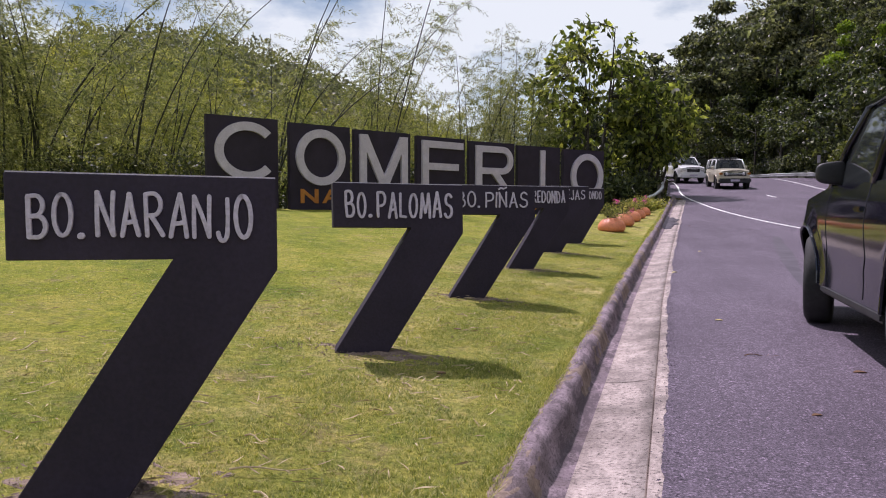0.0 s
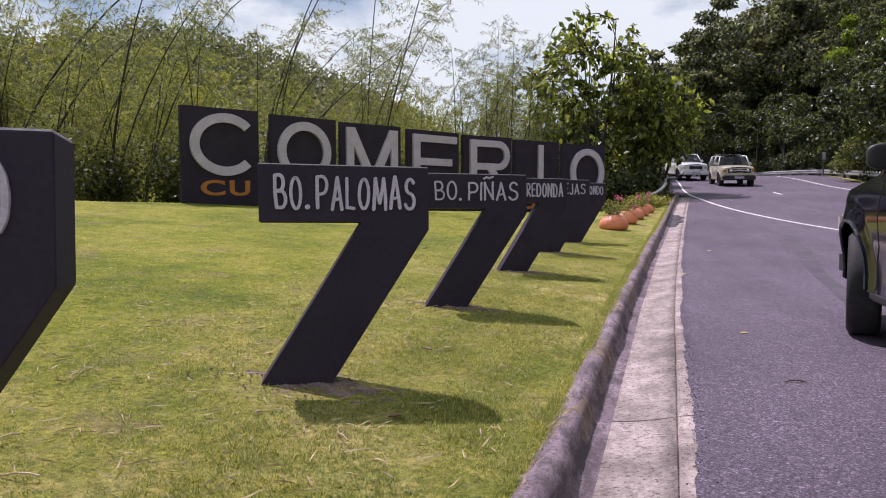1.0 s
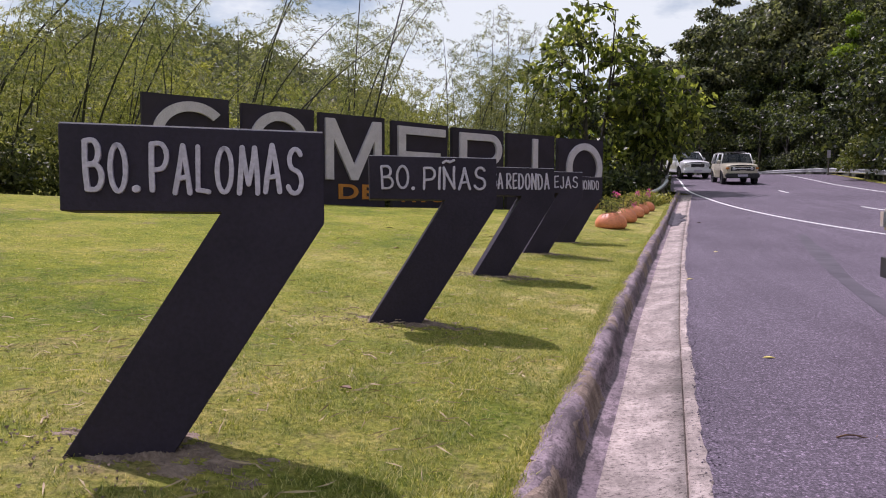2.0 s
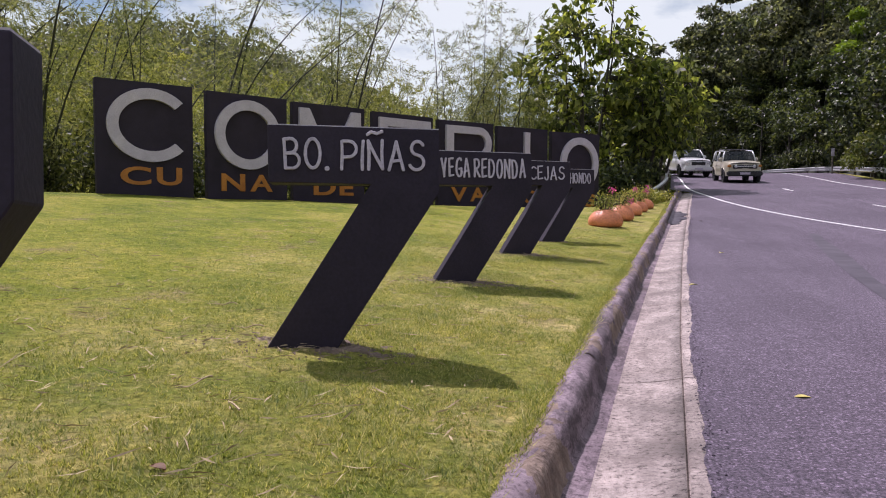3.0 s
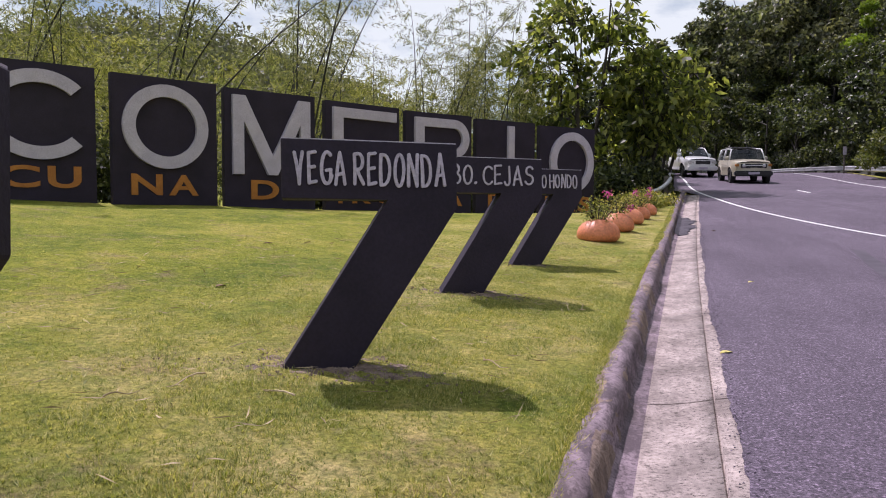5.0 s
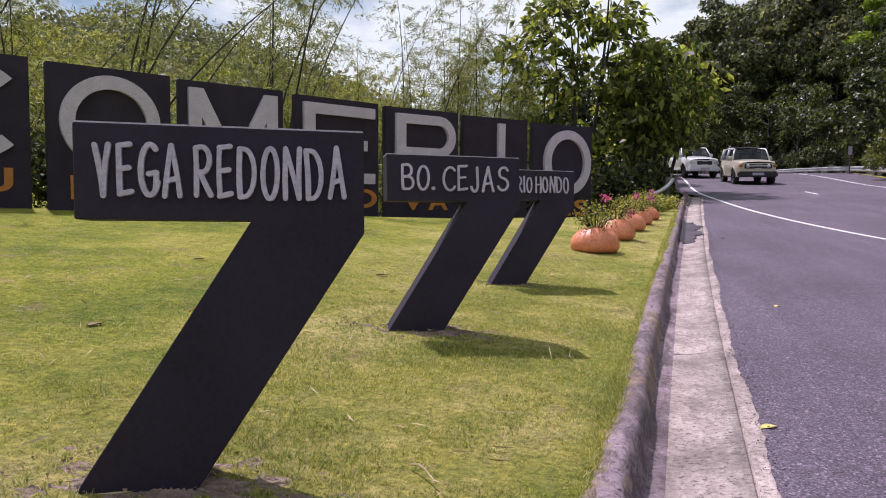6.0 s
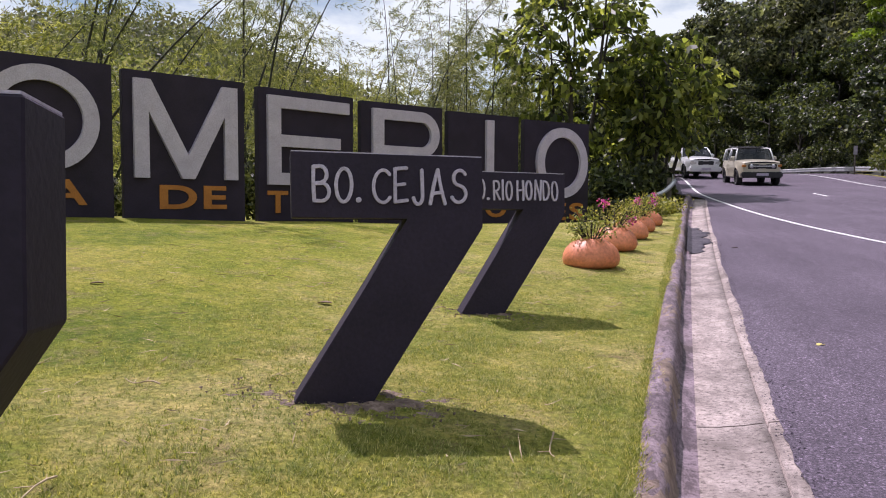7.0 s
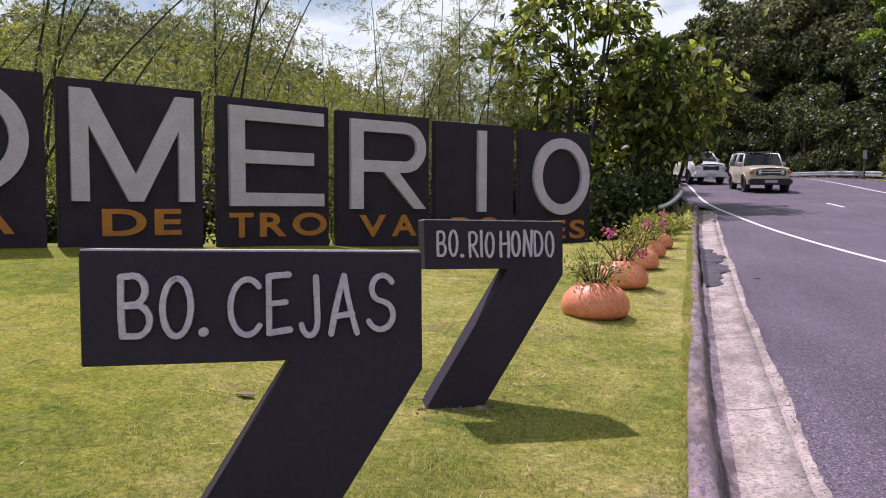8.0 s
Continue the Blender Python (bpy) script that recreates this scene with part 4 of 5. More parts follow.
# ---- wooded hillside ----
def hill_tree(x, y, rng, h, r, mat, n, leaf):
    z = float(ground_z(x, y)) - 0.3
    ob = thing("hillside_tree", "dense tropical tree on the wooded hillside", "tree", "wooded hillside", pose(x, y, z))
    bm = bmesh.new()
    cs = []
    top = Vector((rng.normal() * 0.4, rng.normal() * 0.4, h * 0.75))
    tube(bm, [Vector((0, 0, 0)), top * 0.5, top], [0.16, 0.12, 0.06], 6)
    for i in range(11):
        a = rng.uniform(0, math.tau)
        s = top * rng.uniform(0.35, 1.0)
        e = s + Vector((r * rng.uniform(0.4, 1) * math.cos(a), r * rng.uniform(0.4, 1) * math.sin(a), h * rng.uniform(-0.05, 0.3)))
        tube(bm, [s, s.lerp(e, 0.5) + Vector((0, 0, 0.2)), e], [0.06, 0.045, 0.02], 4)
        m = n // 11
        cs.append(np.array(e)[None] + unit(rng.normal(size=(m, 3))) * rng.uniform(0.2, 1, (m, 1)) ** 0.4 * np.array([1, 1, 0.5]) * r * rng.uniform(0.24, 0.46))
    part("trunk", bm, BARK, ob)
    link_mesh("crown", array_mesh("crown", leaves(rng, np.concatenate(cs), leaf, leaf * 0.55, 0.5), 4), mat, ob)


rh = np.random.default_rng(77)
for row in range(7):
    for i in range(19):
        y = 44 + i * 5.4 + rh.uniform(-2, 2)
        x = float(rail_x(y)) + 1.6 + row * 4.0 + rh.uniform(-1.3, 1.3)
        k = 1.0 + max(0, y - 70) / 90
        # Hill-foot shade is put into the colour: darker leaves low, lighter ones above.
        m = DEEP_SHADE_LEAF if row < 2 or (row == 2 and i % 2) else JUNGLE_LEAF
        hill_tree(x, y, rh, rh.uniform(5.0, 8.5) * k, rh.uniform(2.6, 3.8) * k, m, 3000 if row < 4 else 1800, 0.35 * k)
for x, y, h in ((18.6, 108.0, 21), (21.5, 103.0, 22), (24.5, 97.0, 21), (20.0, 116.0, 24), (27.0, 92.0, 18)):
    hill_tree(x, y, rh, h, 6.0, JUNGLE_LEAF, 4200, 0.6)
hill_tree(26.6, 76.0, rh, 10.5, 2.9, LIME_LEAF, 2800, 0.4)
hill_tree(19.2, 51.5, rh, 4.6, 2.3, HILL_LEAF, 3000, 0.24)
# Foot shrubs wear the dark leaf too, as painted shade.
for i in range(34):
    y = 42 + (i % 17) * 4.2 + rh.uniform(-1, 1)
    x = float(rail_x(y)) + (1.0 if i < 17 else 2.8) + rh.uniform(0, 0.9)
    shrub(x, y, rh, 1.6, rh.uniform(1.2, 2.4) + (0.0 if i < 17 else 0.8), DEEP_SHADE_LEAF, 0.24, 1700, "shrub at the hillside's foot, leaves coloured dark for shade", group="hillside shrubs")


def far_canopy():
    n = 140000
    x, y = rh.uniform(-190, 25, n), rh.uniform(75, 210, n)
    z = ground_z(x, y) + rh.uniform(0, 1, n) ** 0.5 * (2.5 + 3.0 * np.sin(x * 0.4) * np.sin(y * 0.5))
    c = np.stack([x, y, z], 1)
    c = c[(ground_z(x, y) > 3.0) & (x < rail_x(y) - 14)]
    ob = link_mesh("far_hill_woods", array_mesh("far_hill_woods", leaves(rh, c, 0.8, 0.55, 0.0), 4), FAR_HAZE_LEAF)
    tagged(ob, "green woods on the far hill, leaves greyed for haze", "woods", kind="stuff")


far_canopy()


# ---- guardrails ----
def rail_z(y):
    """The rails' footing lies a little below the crown of the road."""
    c = np.clip((np.asarray(y, float) - 45.0) / 18.0, 0, 1)
    return road_z(y) - 0.3 * c * c * (3 - 2 * c)


def guardrail(fx, ys, label, end_curl, face):
    ob = thing("guardrail", label, "guardrail")
    bm = bmesh.new()
    prof = [(0.0, 0.46), (0.05, 0.5), (0.05, 0.55), (0.0, 0.6), (0.0, 0.63), (0.05, 0.68), (0.05, 0.73), (0.0, 0.77)]
    rows = []
    for y in ys:
        x, z = float(fx(y)), float(rail_z(y))
        rows.append([bm.verts.new((x + face * o, y, z + h)) for o, h in prof])
    for r0, r1 in zip(rows, rows[1:]):
        for k in range(len(prof) - 1):
            bm.faces.new((r0[k], r0[k + 1], r1[k + 1], r1[k]))
    me = part("rail", bm, STEEL, ob, "galvanised corrugated steel rail", smooth=True)
    mod = me.modifiers.new("thick", "SOLIDIFY")
    mod.thickness = 0.006
    for y in ys[::4]:
        bm = bmesh.new()
        x, z = float(fx(y)) - face * 0.09, float(rail_z(y))
        box(bm, x - 0.07, x + 0.07, y - 0.07, y + 0.07, z - 0.4, z + 0.72, 0.01)
        part("post", bm, POST, ob)
    if end_curl:
        # the beam's end turned down and outwards in a bow
        x0, y0, z0 = float(fx(ys[0])), ys[0] - 0.02, float(rail_z(ys[0]))
        line = [(x0 + 0.06 - 0.85 * (1 - math.cos(q)), y0 - 0.35 * math.sin(q), z0 + 0.12 + 0.52 * (1 - math.sin(q) ** 1.6)) for q in np.linspace(0, math.pi / 2, 10)]
        bm = bmesh.new()
        tube(bm, line, [0.075] * 10, 8)
        part("end_piece", bm, STEEL, ob, "bowed bright rail end", smooth=True)


guardrail(rail_x, spaced((30, 110, 0.95)), "galvanised guardrail along the foot of the wooded hillside", False, -1)
guardrail(lambda y: 4.95 + 0.112 * (np.asarray(y, float) - 34.3), spaced((34.6, 66, 0.95)), "galvanised guardrail with curled end beside the bushes", True, 1)


# ---- marker post ----
mk = thing("marker_post", "small white marker plate on a thin post by the guardrail", "marker post", "", pose(18.9, 60.0, float(road_z(60)) + 0.3))
bm = bmesh.new()
box(bm, -0.04, 0.04, -0.03, 0.03, -0.3, 1.3, 0.005)
part("post", bm, POST, mk)
bm = bmesh.new()
box(bm, -0.12, 0.12, -0.055, -0.035, 0.95, 1.5, 0.01)
part("plate", bm, WHITE, mk, "small pale plate")


# ---- vehicles ----
def paint_mat(name, c, metal=0.0, rough=0.3, coat=0.7, spec=0.5):
    m, nt, b = base_mat(name, rough, metal, spec)
    col = ramp_node(nt, noise_node(nt, 1.5, 4), [(0.3, tuple(v * 0.9 for v in c)), (0.7, c)])
    nt.links.new(col, b.inputs["Base Color"])
    b.inputs["Coat Weight"].default_value, b.inputs["Coat Roughness"].default_value = coat, 0.06
    return m


def glass_mat():
    m, nt, b = base_mat("tinted_glass", 0.03)
    b.inputs["Base Color"].default_value = (0.05, 0.058, 0.06, 1)
    b.inputs["Transmission Weight"].default_value = 0.6
    b.inputs["IOR"].default_value = 1.45
    return m


GLASS = glass_mat()
RUBBER = plain("tyre_rubber", (0.012, 0.012, 0.013), (0.03, 0.03, 0.03), 6, 0.8, fine=40, world=False)
TRIM = plain("black_plastic_trim", (0.012, 0.012, 0.014), (0.025, 0.025, 0.028), 5, 0.55, fine=60, world=False)
RIM = plain("wheel_alloy", (0.05, 0.05, 0.052), (0.1, 0.1, 0.105), 5, 0.35, 0.8, fine=30, world=False)
LAMP = plain("lamp_lens", (0.5, 0.5, 0.5), (0.7, 0.7, 0.7), 9, 0.12, 0.3, world=False)
CABIN = plain("cabin_fabric", (0.02, 0.02, 0.022), (0.05, 0.05, 0.052), 6, 0.9, fine=30, world=False)
GREY_PAINT = paint_mat("dark_grey_paint", (0.006, 0.006, 0.014), 0.0, 0.1, 0.25, 0.5)
TAN_PAINT = paint_mat("tan_paint", (0.6, 0.55, 0.42))
WHITE_PAINT = paint_mat("white_paint", (0.78, 0.78, 0.78))


def wheel(parent, x, y, r, w, side, steer=0.0):
    hub = part("wheel", lathe([(0.0, -w * 0.3), (r * 0.2, -w * 0.3), (r * 0.2, w * 0.3), (0.0, w * 0.3)], 12), RIM, parent)
    hub.matrix_basis = pose(x, y, r, 0, 0, steer) @ pose(0, 0, 0, 0, 90, 0)
    tyre = part("tyre", lathe([(r * 0.66, -w / 2), (r * 0.9, -w / 2), (r * 0.985, -w * 0.4), (r, -w * 0.25), (r, w * 0.25), (r * 0.985, w * 0.4), (r * 0.9, w / 2), (r * 0.66, w / 2), (r * 0.64, 0)], 40, True), RUBBER, hub, "black tyre", smooth=True)
    rim = part("rim", lathe([(r * 0.6, -w * 0.42), (r * 0.67, -w * 0.44), (r * 0.67, w * 0.44), (r * 0.6, w * 0.42), (r * 0.58, 0)], 32, True), RIM, hub, smooth=True)
    for k in range(6):
        bm = bmesh.new()
        box(bm, -0.035, 0.035, 0.0, r * 0.63, -0.02, 0.02, 0.008)
        sp = part("spoke", bm, RIM, hub)
        sp.matrix_basis = pose(0, 0, -side * w * 0.32, 0, 0, k * 60)
    return hub


def lathe(prof, n, closed=False):
    bm = bmesh.new()
    rings = []
    for a, z in prof:
        rings.append([bm.verts.new((a * math.cos(math.tau * k / n), a * math.sin(math.tau * k / n), z)) for k in range(n if a > 0 else 1)])
    pairs = list(zip(rings, rings[1:])) + ([(rings[-1], rings[0])] if closed else [])
    for r0, r1 in pairs:
        for k in range(n):
            q = list(dict.fromkeys([r0[k % len(r0)], r0[(k + 1) % len(r0)], r1[(k + 1) % len(r1)], r1[k % len(r1)]]))
            if len(q) > 2:
                bm.faces.new(q)
    return bm


def skin(bm, us, vs, fn, keep=None):
    """A sheet over parameters us, vs; cells for which keep is false stay open."""
    g = [[bm.verts.new(fn(u, v)) for v in vs] for u in us]
    for i in range(len(us) - 1):
        for j in range(len(vs) - 1):
            if keep is None or keep((us[i] + us[i + 1]) / 2, (vs[j] + vs[j + 1]) / 2):
                bm.faces.new((g[i][j], g[i + 1][j], g[i + 1][j + 1], g[i][j + 1]))
    return g


def vehicle(name, label, m, paint, width, front, base, rear, wheel_r, belt, hood, roof, cab_back, bed, lamps, roof_paint=None, rake=0.95):
    """Origin under the front left wheel, +y to the front, +x to the vehicle's right. base: wheelbase; front, rear: overhangs."""
    ob = thing(name, label, "car", "", m)
    W, y1, y0 = width, front, -base - rear
    cowl = -0.62 * wheel_r / 0.4
    arch = wheel_r * 1.22

    def top(y):
        if y > cowl:
            q = (y - cowl) / (y1 - cowl)
            return belt + (hood - belt) * q - 0.05 * q ** 4
        return belt

    def side_x(y, z):
        h = (z - 0.45) / (belt - 0.45)
        x = 0.0 + 0.07 * max(0.0, h - 0.55) ** 2 * 4 * 0.6 + 0.05 * max(0, 0.4 - h) + 0.012 * math.sin(h * 7)
        x += (0.38 if paint is GREY_PAINT else 0.16) * max(0.0, (y - (y1 - 0.8)) / 0.8) ** 1.9 + 0.08 * max(0.0, ((y0 + 0.5) - y) / 0.5) ** 2
        for yc in (0.0, -base):
            d = math.hypot(y - yc, z - wheel_r)
            x -= 0.03 * max(0.0, 1 - abs(d - arch) / 0.16)
        return x

    ys = [y0 + (y1 - y0) * i / 110 for i in range(111)]
    vs = [i / 22 for i in range(23)]
    bm = bmesh.new()

    def pull(y, z):
        for yc in (0.0, -base):
            d = math.hypot(y - yc, z - wheel_r)
            if d < arch:
                k = arch / max(d, 0.05)
                return yc + (y - yc) * k, wheel_r + (z - wheel_r) * k
        return y, z

    for s in (0, 1):
        def fn(y, v):
            z = 0.42 + (top(y) - 0.42) * v
            yy, zz = y, z
            for yc in (0.0, -base):
                d = math.hypot(y - yc, z - wheel_r)
                if arch - 0.06 < d < arch:
                    yy, zz = pull(y, z)
            x = side_x(yy, zz)
            return (x if s == 0 else W - x, yy, zz)

        def keep(y, v):
            z = 0.42 + (top(y) - 0.42) * v
            return all(math.hypot(y - yc, z - wheel_r) > arch - 0.03 for yc in (0.0, -base))
        skin(bm, ys, vs, fn, keep)
    skin(bm, [y for y in ys if y >= cowl - 0.05], [i / 10 for i in range(11)],
         lambda y, q: (side_x(y, top(y)) + (W - 2 * side_x(y, top(y))) * q, y, top(y) + 0.07 * math.sin(math.pi * q) ** 0.6))
    skin(bm, [i / 10 for i in range(11)], [i / 10 for i in range(11)],
         lambda q, v: (side_x(y1, 0.42 + (top(y1) - 0.42) * v) + (W - 2 * side_x(y1, 0.8)) * q, y1 + 0.12 * math.sin(math.pi * q) ** 0.7, 0.42 + (top(y1) - 0.42) * v))
    skin(bm, [0, 0.5, 1], [0, 0.5, 1], lambda q, v: (0.1 + (W - 0.2) * q, y0, 0.42 + (belt - 0.42) * v))
    if bed:
        skin(bm, [y0, cab_back], [0, 1], lambda y, q: (0.1 + (W - 0.2) * q, y, belt - 0.35))
    elif cab_back > y0 + 0.1:
        skin(bm, [y0, cab_back], [0, 1], lambda y, q: (0.02 + (W - 0.04) * q, y, belt))
    part("body", bm, paint, ob, smooth=True)
    # cabin: roof and pillars round the glass
    ins = 0.2
    scr = cowl - (roof - belt) * rake
    bm = bmesh.new()
    rb0 = cab_back + (0.12 if not bed else 0.05)
    g = skin(bm, [scr, scr - 0.15, (scr + rb0) / 2, rb0], [0, 0.06, 0.3, 0.7, 0.94, 1],
             lambda y, q: (ins + (W - 2 * ins) * q, y, roof - 0.05 + 0.05 * math.sin(math.pi * min(1, max(0, q))) ** 0.4))
    for xs in (0, 1):
        def px(h):
            v = 0.06 + (ins - 0.06) * h
            return v if xs == 0 else W - v
        for ya, yb, r in ((cowl + 0.02, scr, 0.035), (cowl - 1.45, cowl - 1.5, 0.045), (cab_back + 0.05, rb0, 0.06)):
            tube(bm, [(px(0), ya, belt - 0.02), (px(0.5), (ya + yb) / 2, (belt + roof) / 2 + 0.02), (px(1), yb, roof - 0.04)], [r, r, r], 6)
        tube(bm, [(px(1), scr, roof - 0.03), (px(1), (scr + rb0) / 2, roof), (px(1), rb0, roof - 0.03)], [0.04, 0.04, 0.04], 6)
    part("roof", bm, roof_paint or paint, ob, "white painted roof" if roof_paint else "", smooth=True)
    for xs in (0, 1):
        bm = bmesh.new()
        skin(bm, [0, 1], [0, 1], lambda q, h: ((0.07 + (ins - 0.07) * h) if xs == 0 else W - (0.07 + (ins - 0.07) * h),
                                               (cowl + (scr - cowl) * h) * (1 - q) + (cab_back + 0.05 + (rb0 - cab_back - 0.05) * h) * q, belt - 0.02 + (roof - belt - 0.02) * h))
        part("side_window", bm, GLASS, ob, "tinted glass side window")
    bm = bmesh.new()
    skin(bm, [i / 8 for i in range(9)], [0, 0.5, 1], lambda q, h: ((0.07 + (ins - 0.07) * h) + (W - 2 * (0.07 + (ins - 0.07) * h)) * q, cowl + (scr - cowl) * h + 0.1 * math.sin(math.pi * q), belt - 0.02 + (roof - belt - 0.02) * h))
    part("windscreen", bm, GLASS, ob, "tinted glass windscreen", smooth=True)
    bm = bmesh.new()
    skin(bm, [0, 1], [0, 1], lambda q, h: ((0.07 + (ins - 0.07) * h) + (W - 2 * (0.07 + (ins - 0.07) * h)) * q, cab_back + 0.05 + (rb0 - cab_back - 0.05) * h, belt - 0.02 + (roof - belt - 0.02) * h))
    part("rear_window", bm, GLASS, ob, "tinted glass rear window")
    for sx in (W * 0.28, W * 0.72):
        bm = bmesh.new()
        box(bm, sx - 0.24, sx + 0.24, cowl - 1.5, cowl - 1.0, 0.6, belt - 0.35, 0.06)
        box(bm, sx - 0.24, sx + 0.24, cowl - 1.6, cowl - 1.42, 0.7, belt + 0.2, 0.06)
        box(bm, sx - 0.13, sx + 0.13, cowl - 1.6, cowl - 1.48, belt + 0.22, belt + 0.42, 0.04)
        part("seat", bm, CABIN, ob, "dark fabric seat")
    bm = bmesh.new()
    box(bm, 0.12, W - 0.12, y0 + 0.15, y1 - 0.1, 0.4, 0.62, 0.02)
    box(bm, 0.2, W - 0.2, -0.5 * wheel_r, 0.9 * wheel_r, 0.55, 0.8)
    part("chassis", bm, TRIM, ob, "black underbody")
    bm = bmesh.new()
    box(bm, 0.1, W - 0.1, cowl - 0.5, cowl - 0.05, belt - 0.28, belt + 0.02, 0.05)
    part("dashboard", bm, CABIN, ob)
    for s, x in ((0, 0.105), (1, W - 0.105)):
        for y in (0.0, -base):
            wheel(ob, x, y, wheel_r, 0.25, 1 if s == 0 else -1, -13 if y == 0.0 and paint is GREY_PAINT else 0)
        # step, mirror, arch flares, seams
        sg = 1 if s == 0 else -1
        xo = 0.0 if s == 0 else W
        bm = bmesh.new()
        box(bm, min(xo, xo + sg * 0.16), max(xo, xo + sg * 0.16), -base + arch + 0.05, -arch - 0.05, 0.36, 0.44, 0.02)
        part("side_step", bm, TRIM, ob, "black side step")
        bm = bmesh.new()
        my = cowl - 0.25
        ax, bx = sorted((xo - sg * 0.12, xo + sg * 0.12))
        g = bmesh.ops.create_uvsphere(bm, u_segments=24, v_segments=14, radius=1.0)
        for v in g["verts"]:
            c = [math.copysign(abs(q) ** 0.55, q) for q in v.co]
            taper = 0.86 + 0.14 * c[0] * sg
            v.co = ((ax + bx) / 2 + c[0] * (bx - ax) / 2, my + 0.02 + c[1] * 0.075 * (1.0 if c[1] > 0 else 0.45), belt + 0.115 + c[2] * 0.115 * taper)
        part("mirror", bm, TRIM if paint is GREY_PAINT else paint, ob, "door mirror in a dark housing", smooth=True)
        bm = bmesh.new()
        ax, bx = sorted((xo + sg * 0.08, xo + sg * 0.2))
        box(bm, ax, bx, my - 0.03, my + 0.06, belt - 0.01, belt + 0.07, 0.015)
        part("mirror_arm", bm, TRIM, ob)
        for yc in (0.0, -base):
            bm = bmesh.new()
            pts = []
            for k in range(15):
                a = math.pi * k / 14
                yy, zz = yc + arch * math.cos(a), wheel_r + arch * math.sin(a)
                pts.append((side_x(yy, zz) - 0.005 if s == 0 else W - side_x(yy, zz) + 0.005, yy, zz))
            tube(bm, pts, [0.014] * 15, 6)
            part("arch_trim", bm, paint, ob)
        for yd in (cowl - 0.12, cowl - 1.42) + (() if bed else (cowl - 2.3,)):
            bm = bmesh.new()
            pts = []
            for k in range(9):
                zz = 0.46 + (belt - 0.47) * k / 8
                yy = yd + (0.08 if k < 3 else 0.0)
                x = side_x(yy, zz)
                pts.append((x if s == 0 else W - x, yy, zz))
            tube(bm, pts, [0.005] * 9, 4)
            part("door_seam", bm, TRIM, ob)
        for yd in (cowl - 1.25, cowl - 2.15):
            if yd > cab_back:
                bm = bmesh.new()
                x = side_x(yd, belt - 0.2)
                x = x if s == 0 else W - x
                box(bm, x - 0.025, x + 0.025, yd - 0.1, yd + 0.1, belt - 0.22, belt - 0.18, 0.01)
                part("door_handle", bm, paint, ob)
        bm = bmesh.new()
        lx = 0.27 if s == 0 else W - 0.27
        if roof_paint:
            lx += 0.2 if s == 0 else -0.2
            bmesh.ops.create_uvsphere(bm, u_segments=16, v_segments=8, radius=0.1, matrix=Matrix.LocRotScale((lx, y1 + 0.11, hood - 0.2), None, (1, 0.6, 1)))
        else:
            box(bm, lx - 0.17, lx + 0.17, y1 - 0.08, y1 + 0.07, hood - 0.3, hood - 0.12, 0.03)
        part("headlight", bm, lamps, ob, "clear headlight")
    bm = bmesh.new()
    gw = 0.17 if roof_paint else 0.27
    box(bm, W * gw, W * (1 - gw), y1 - 0.02, y1 + 0.135, hood - 0.32, hood - 0.1, 0.02)
    part("grille", bm, TRIM, ob, "black grille")
    bm = bmesh.new()
    box(bm, W * 0.36, W * 0.64, y1 + 0.2, y1 + 0.215, 0.5, 0.62, 0.004)
    part("plate", bm, WHITE, ob, "blank pale number plate")
    bm = bmesh.new()
    inset = 0.14 if paint is GREY_PAINT else 0.04
    box(bm, inset, W - inset, y1 - 0.2, y1 + 0.2, 0.4, 0.68, 0.06)
    part("front_bumper", bm, TRIM if paint is not WHITE_PAINT else paint, ob)
    bm = bmesh.new()
    box(bm, 0.1, W - 0.1, y0 - 0.1, y0 + 0.1, 0.45, 0.65, 0.05)
    part("rear_bumper", bm, TRIM, ob)
    return ob


suv = vehicle("parked_suv", "dark grey SUV with black mirrors parked on the asphalt", pose(3.86, 8.42, float(road_z(8.4)), 0, 0, -6), GREY_PAINT,
              2.0, 0.98, 3.15, 1.05, 0.435, 1.33, 1.14, 2.0, -4.1, False, LAMP)
tan = vehicle("tan_suv", "boxy tan SUV with a roof rack driving down the road", pose(11.3, 47.4, float(road_z(47.4)) - 0.03, -3.8, 0, 181), TAN_PAINT,
              1.9, 0.85, 2.69, 0.85, 0.4, 1.2, 1.14, 1.8, -3.45, False, LAMP, WHITE_PAINT, 0.4)
bm = bmesh.new()
for x in (0.35, 1.55):
    tube(bm, [(x, -1.5, 1.88), (x, -3.2, 1.88)], [0.025, 0.025], 6)
for k in range(5):
    tube(bm, [(0.35, -1.5 - 0.42 * k, 1.88), (1.55, -1.5 - 0.42 * k, 1.88)], [0.018, 0.018], 5)
    for x in (0.35, 1.55):
        tube(bm, [(x, -1.5 - 0.42 * k, 1.74), (x, -1.5 - 0.42 * k, 1.88)], [0.015, 0.015], 5)
part("roof_rack", bm, TRIM, tan, "black roof rack")
for x in (0.16, 1.74):
    bm = bmesh.new()
    box(bm, x - 0.09, x + 0.09, 0.74, 0.92, 0.9, 1.02, 0.02)
    part("turn_signal", bm, ORANGE, tan, "orange turn signal")
bm = bmesh.new()
box(bm, 0.5, 1.4, 0.985, 1.0, 0.93, 0.97, 0.004)
part("grille_bar", bm, WHITE_PAINT, tan, "pale bar across the grille")
vehicle("white_pickup", "white double-cab pickup truck driving down the road", pose(9.75, 54.8, float(road_z(54.8)), -4.0, 0, 190), WHITE_PAINT,
        1.9, 0.85, 3.25, 1.2, 0.39, 1.2, 1.1, 1.78, -2.6, True, LAMP)


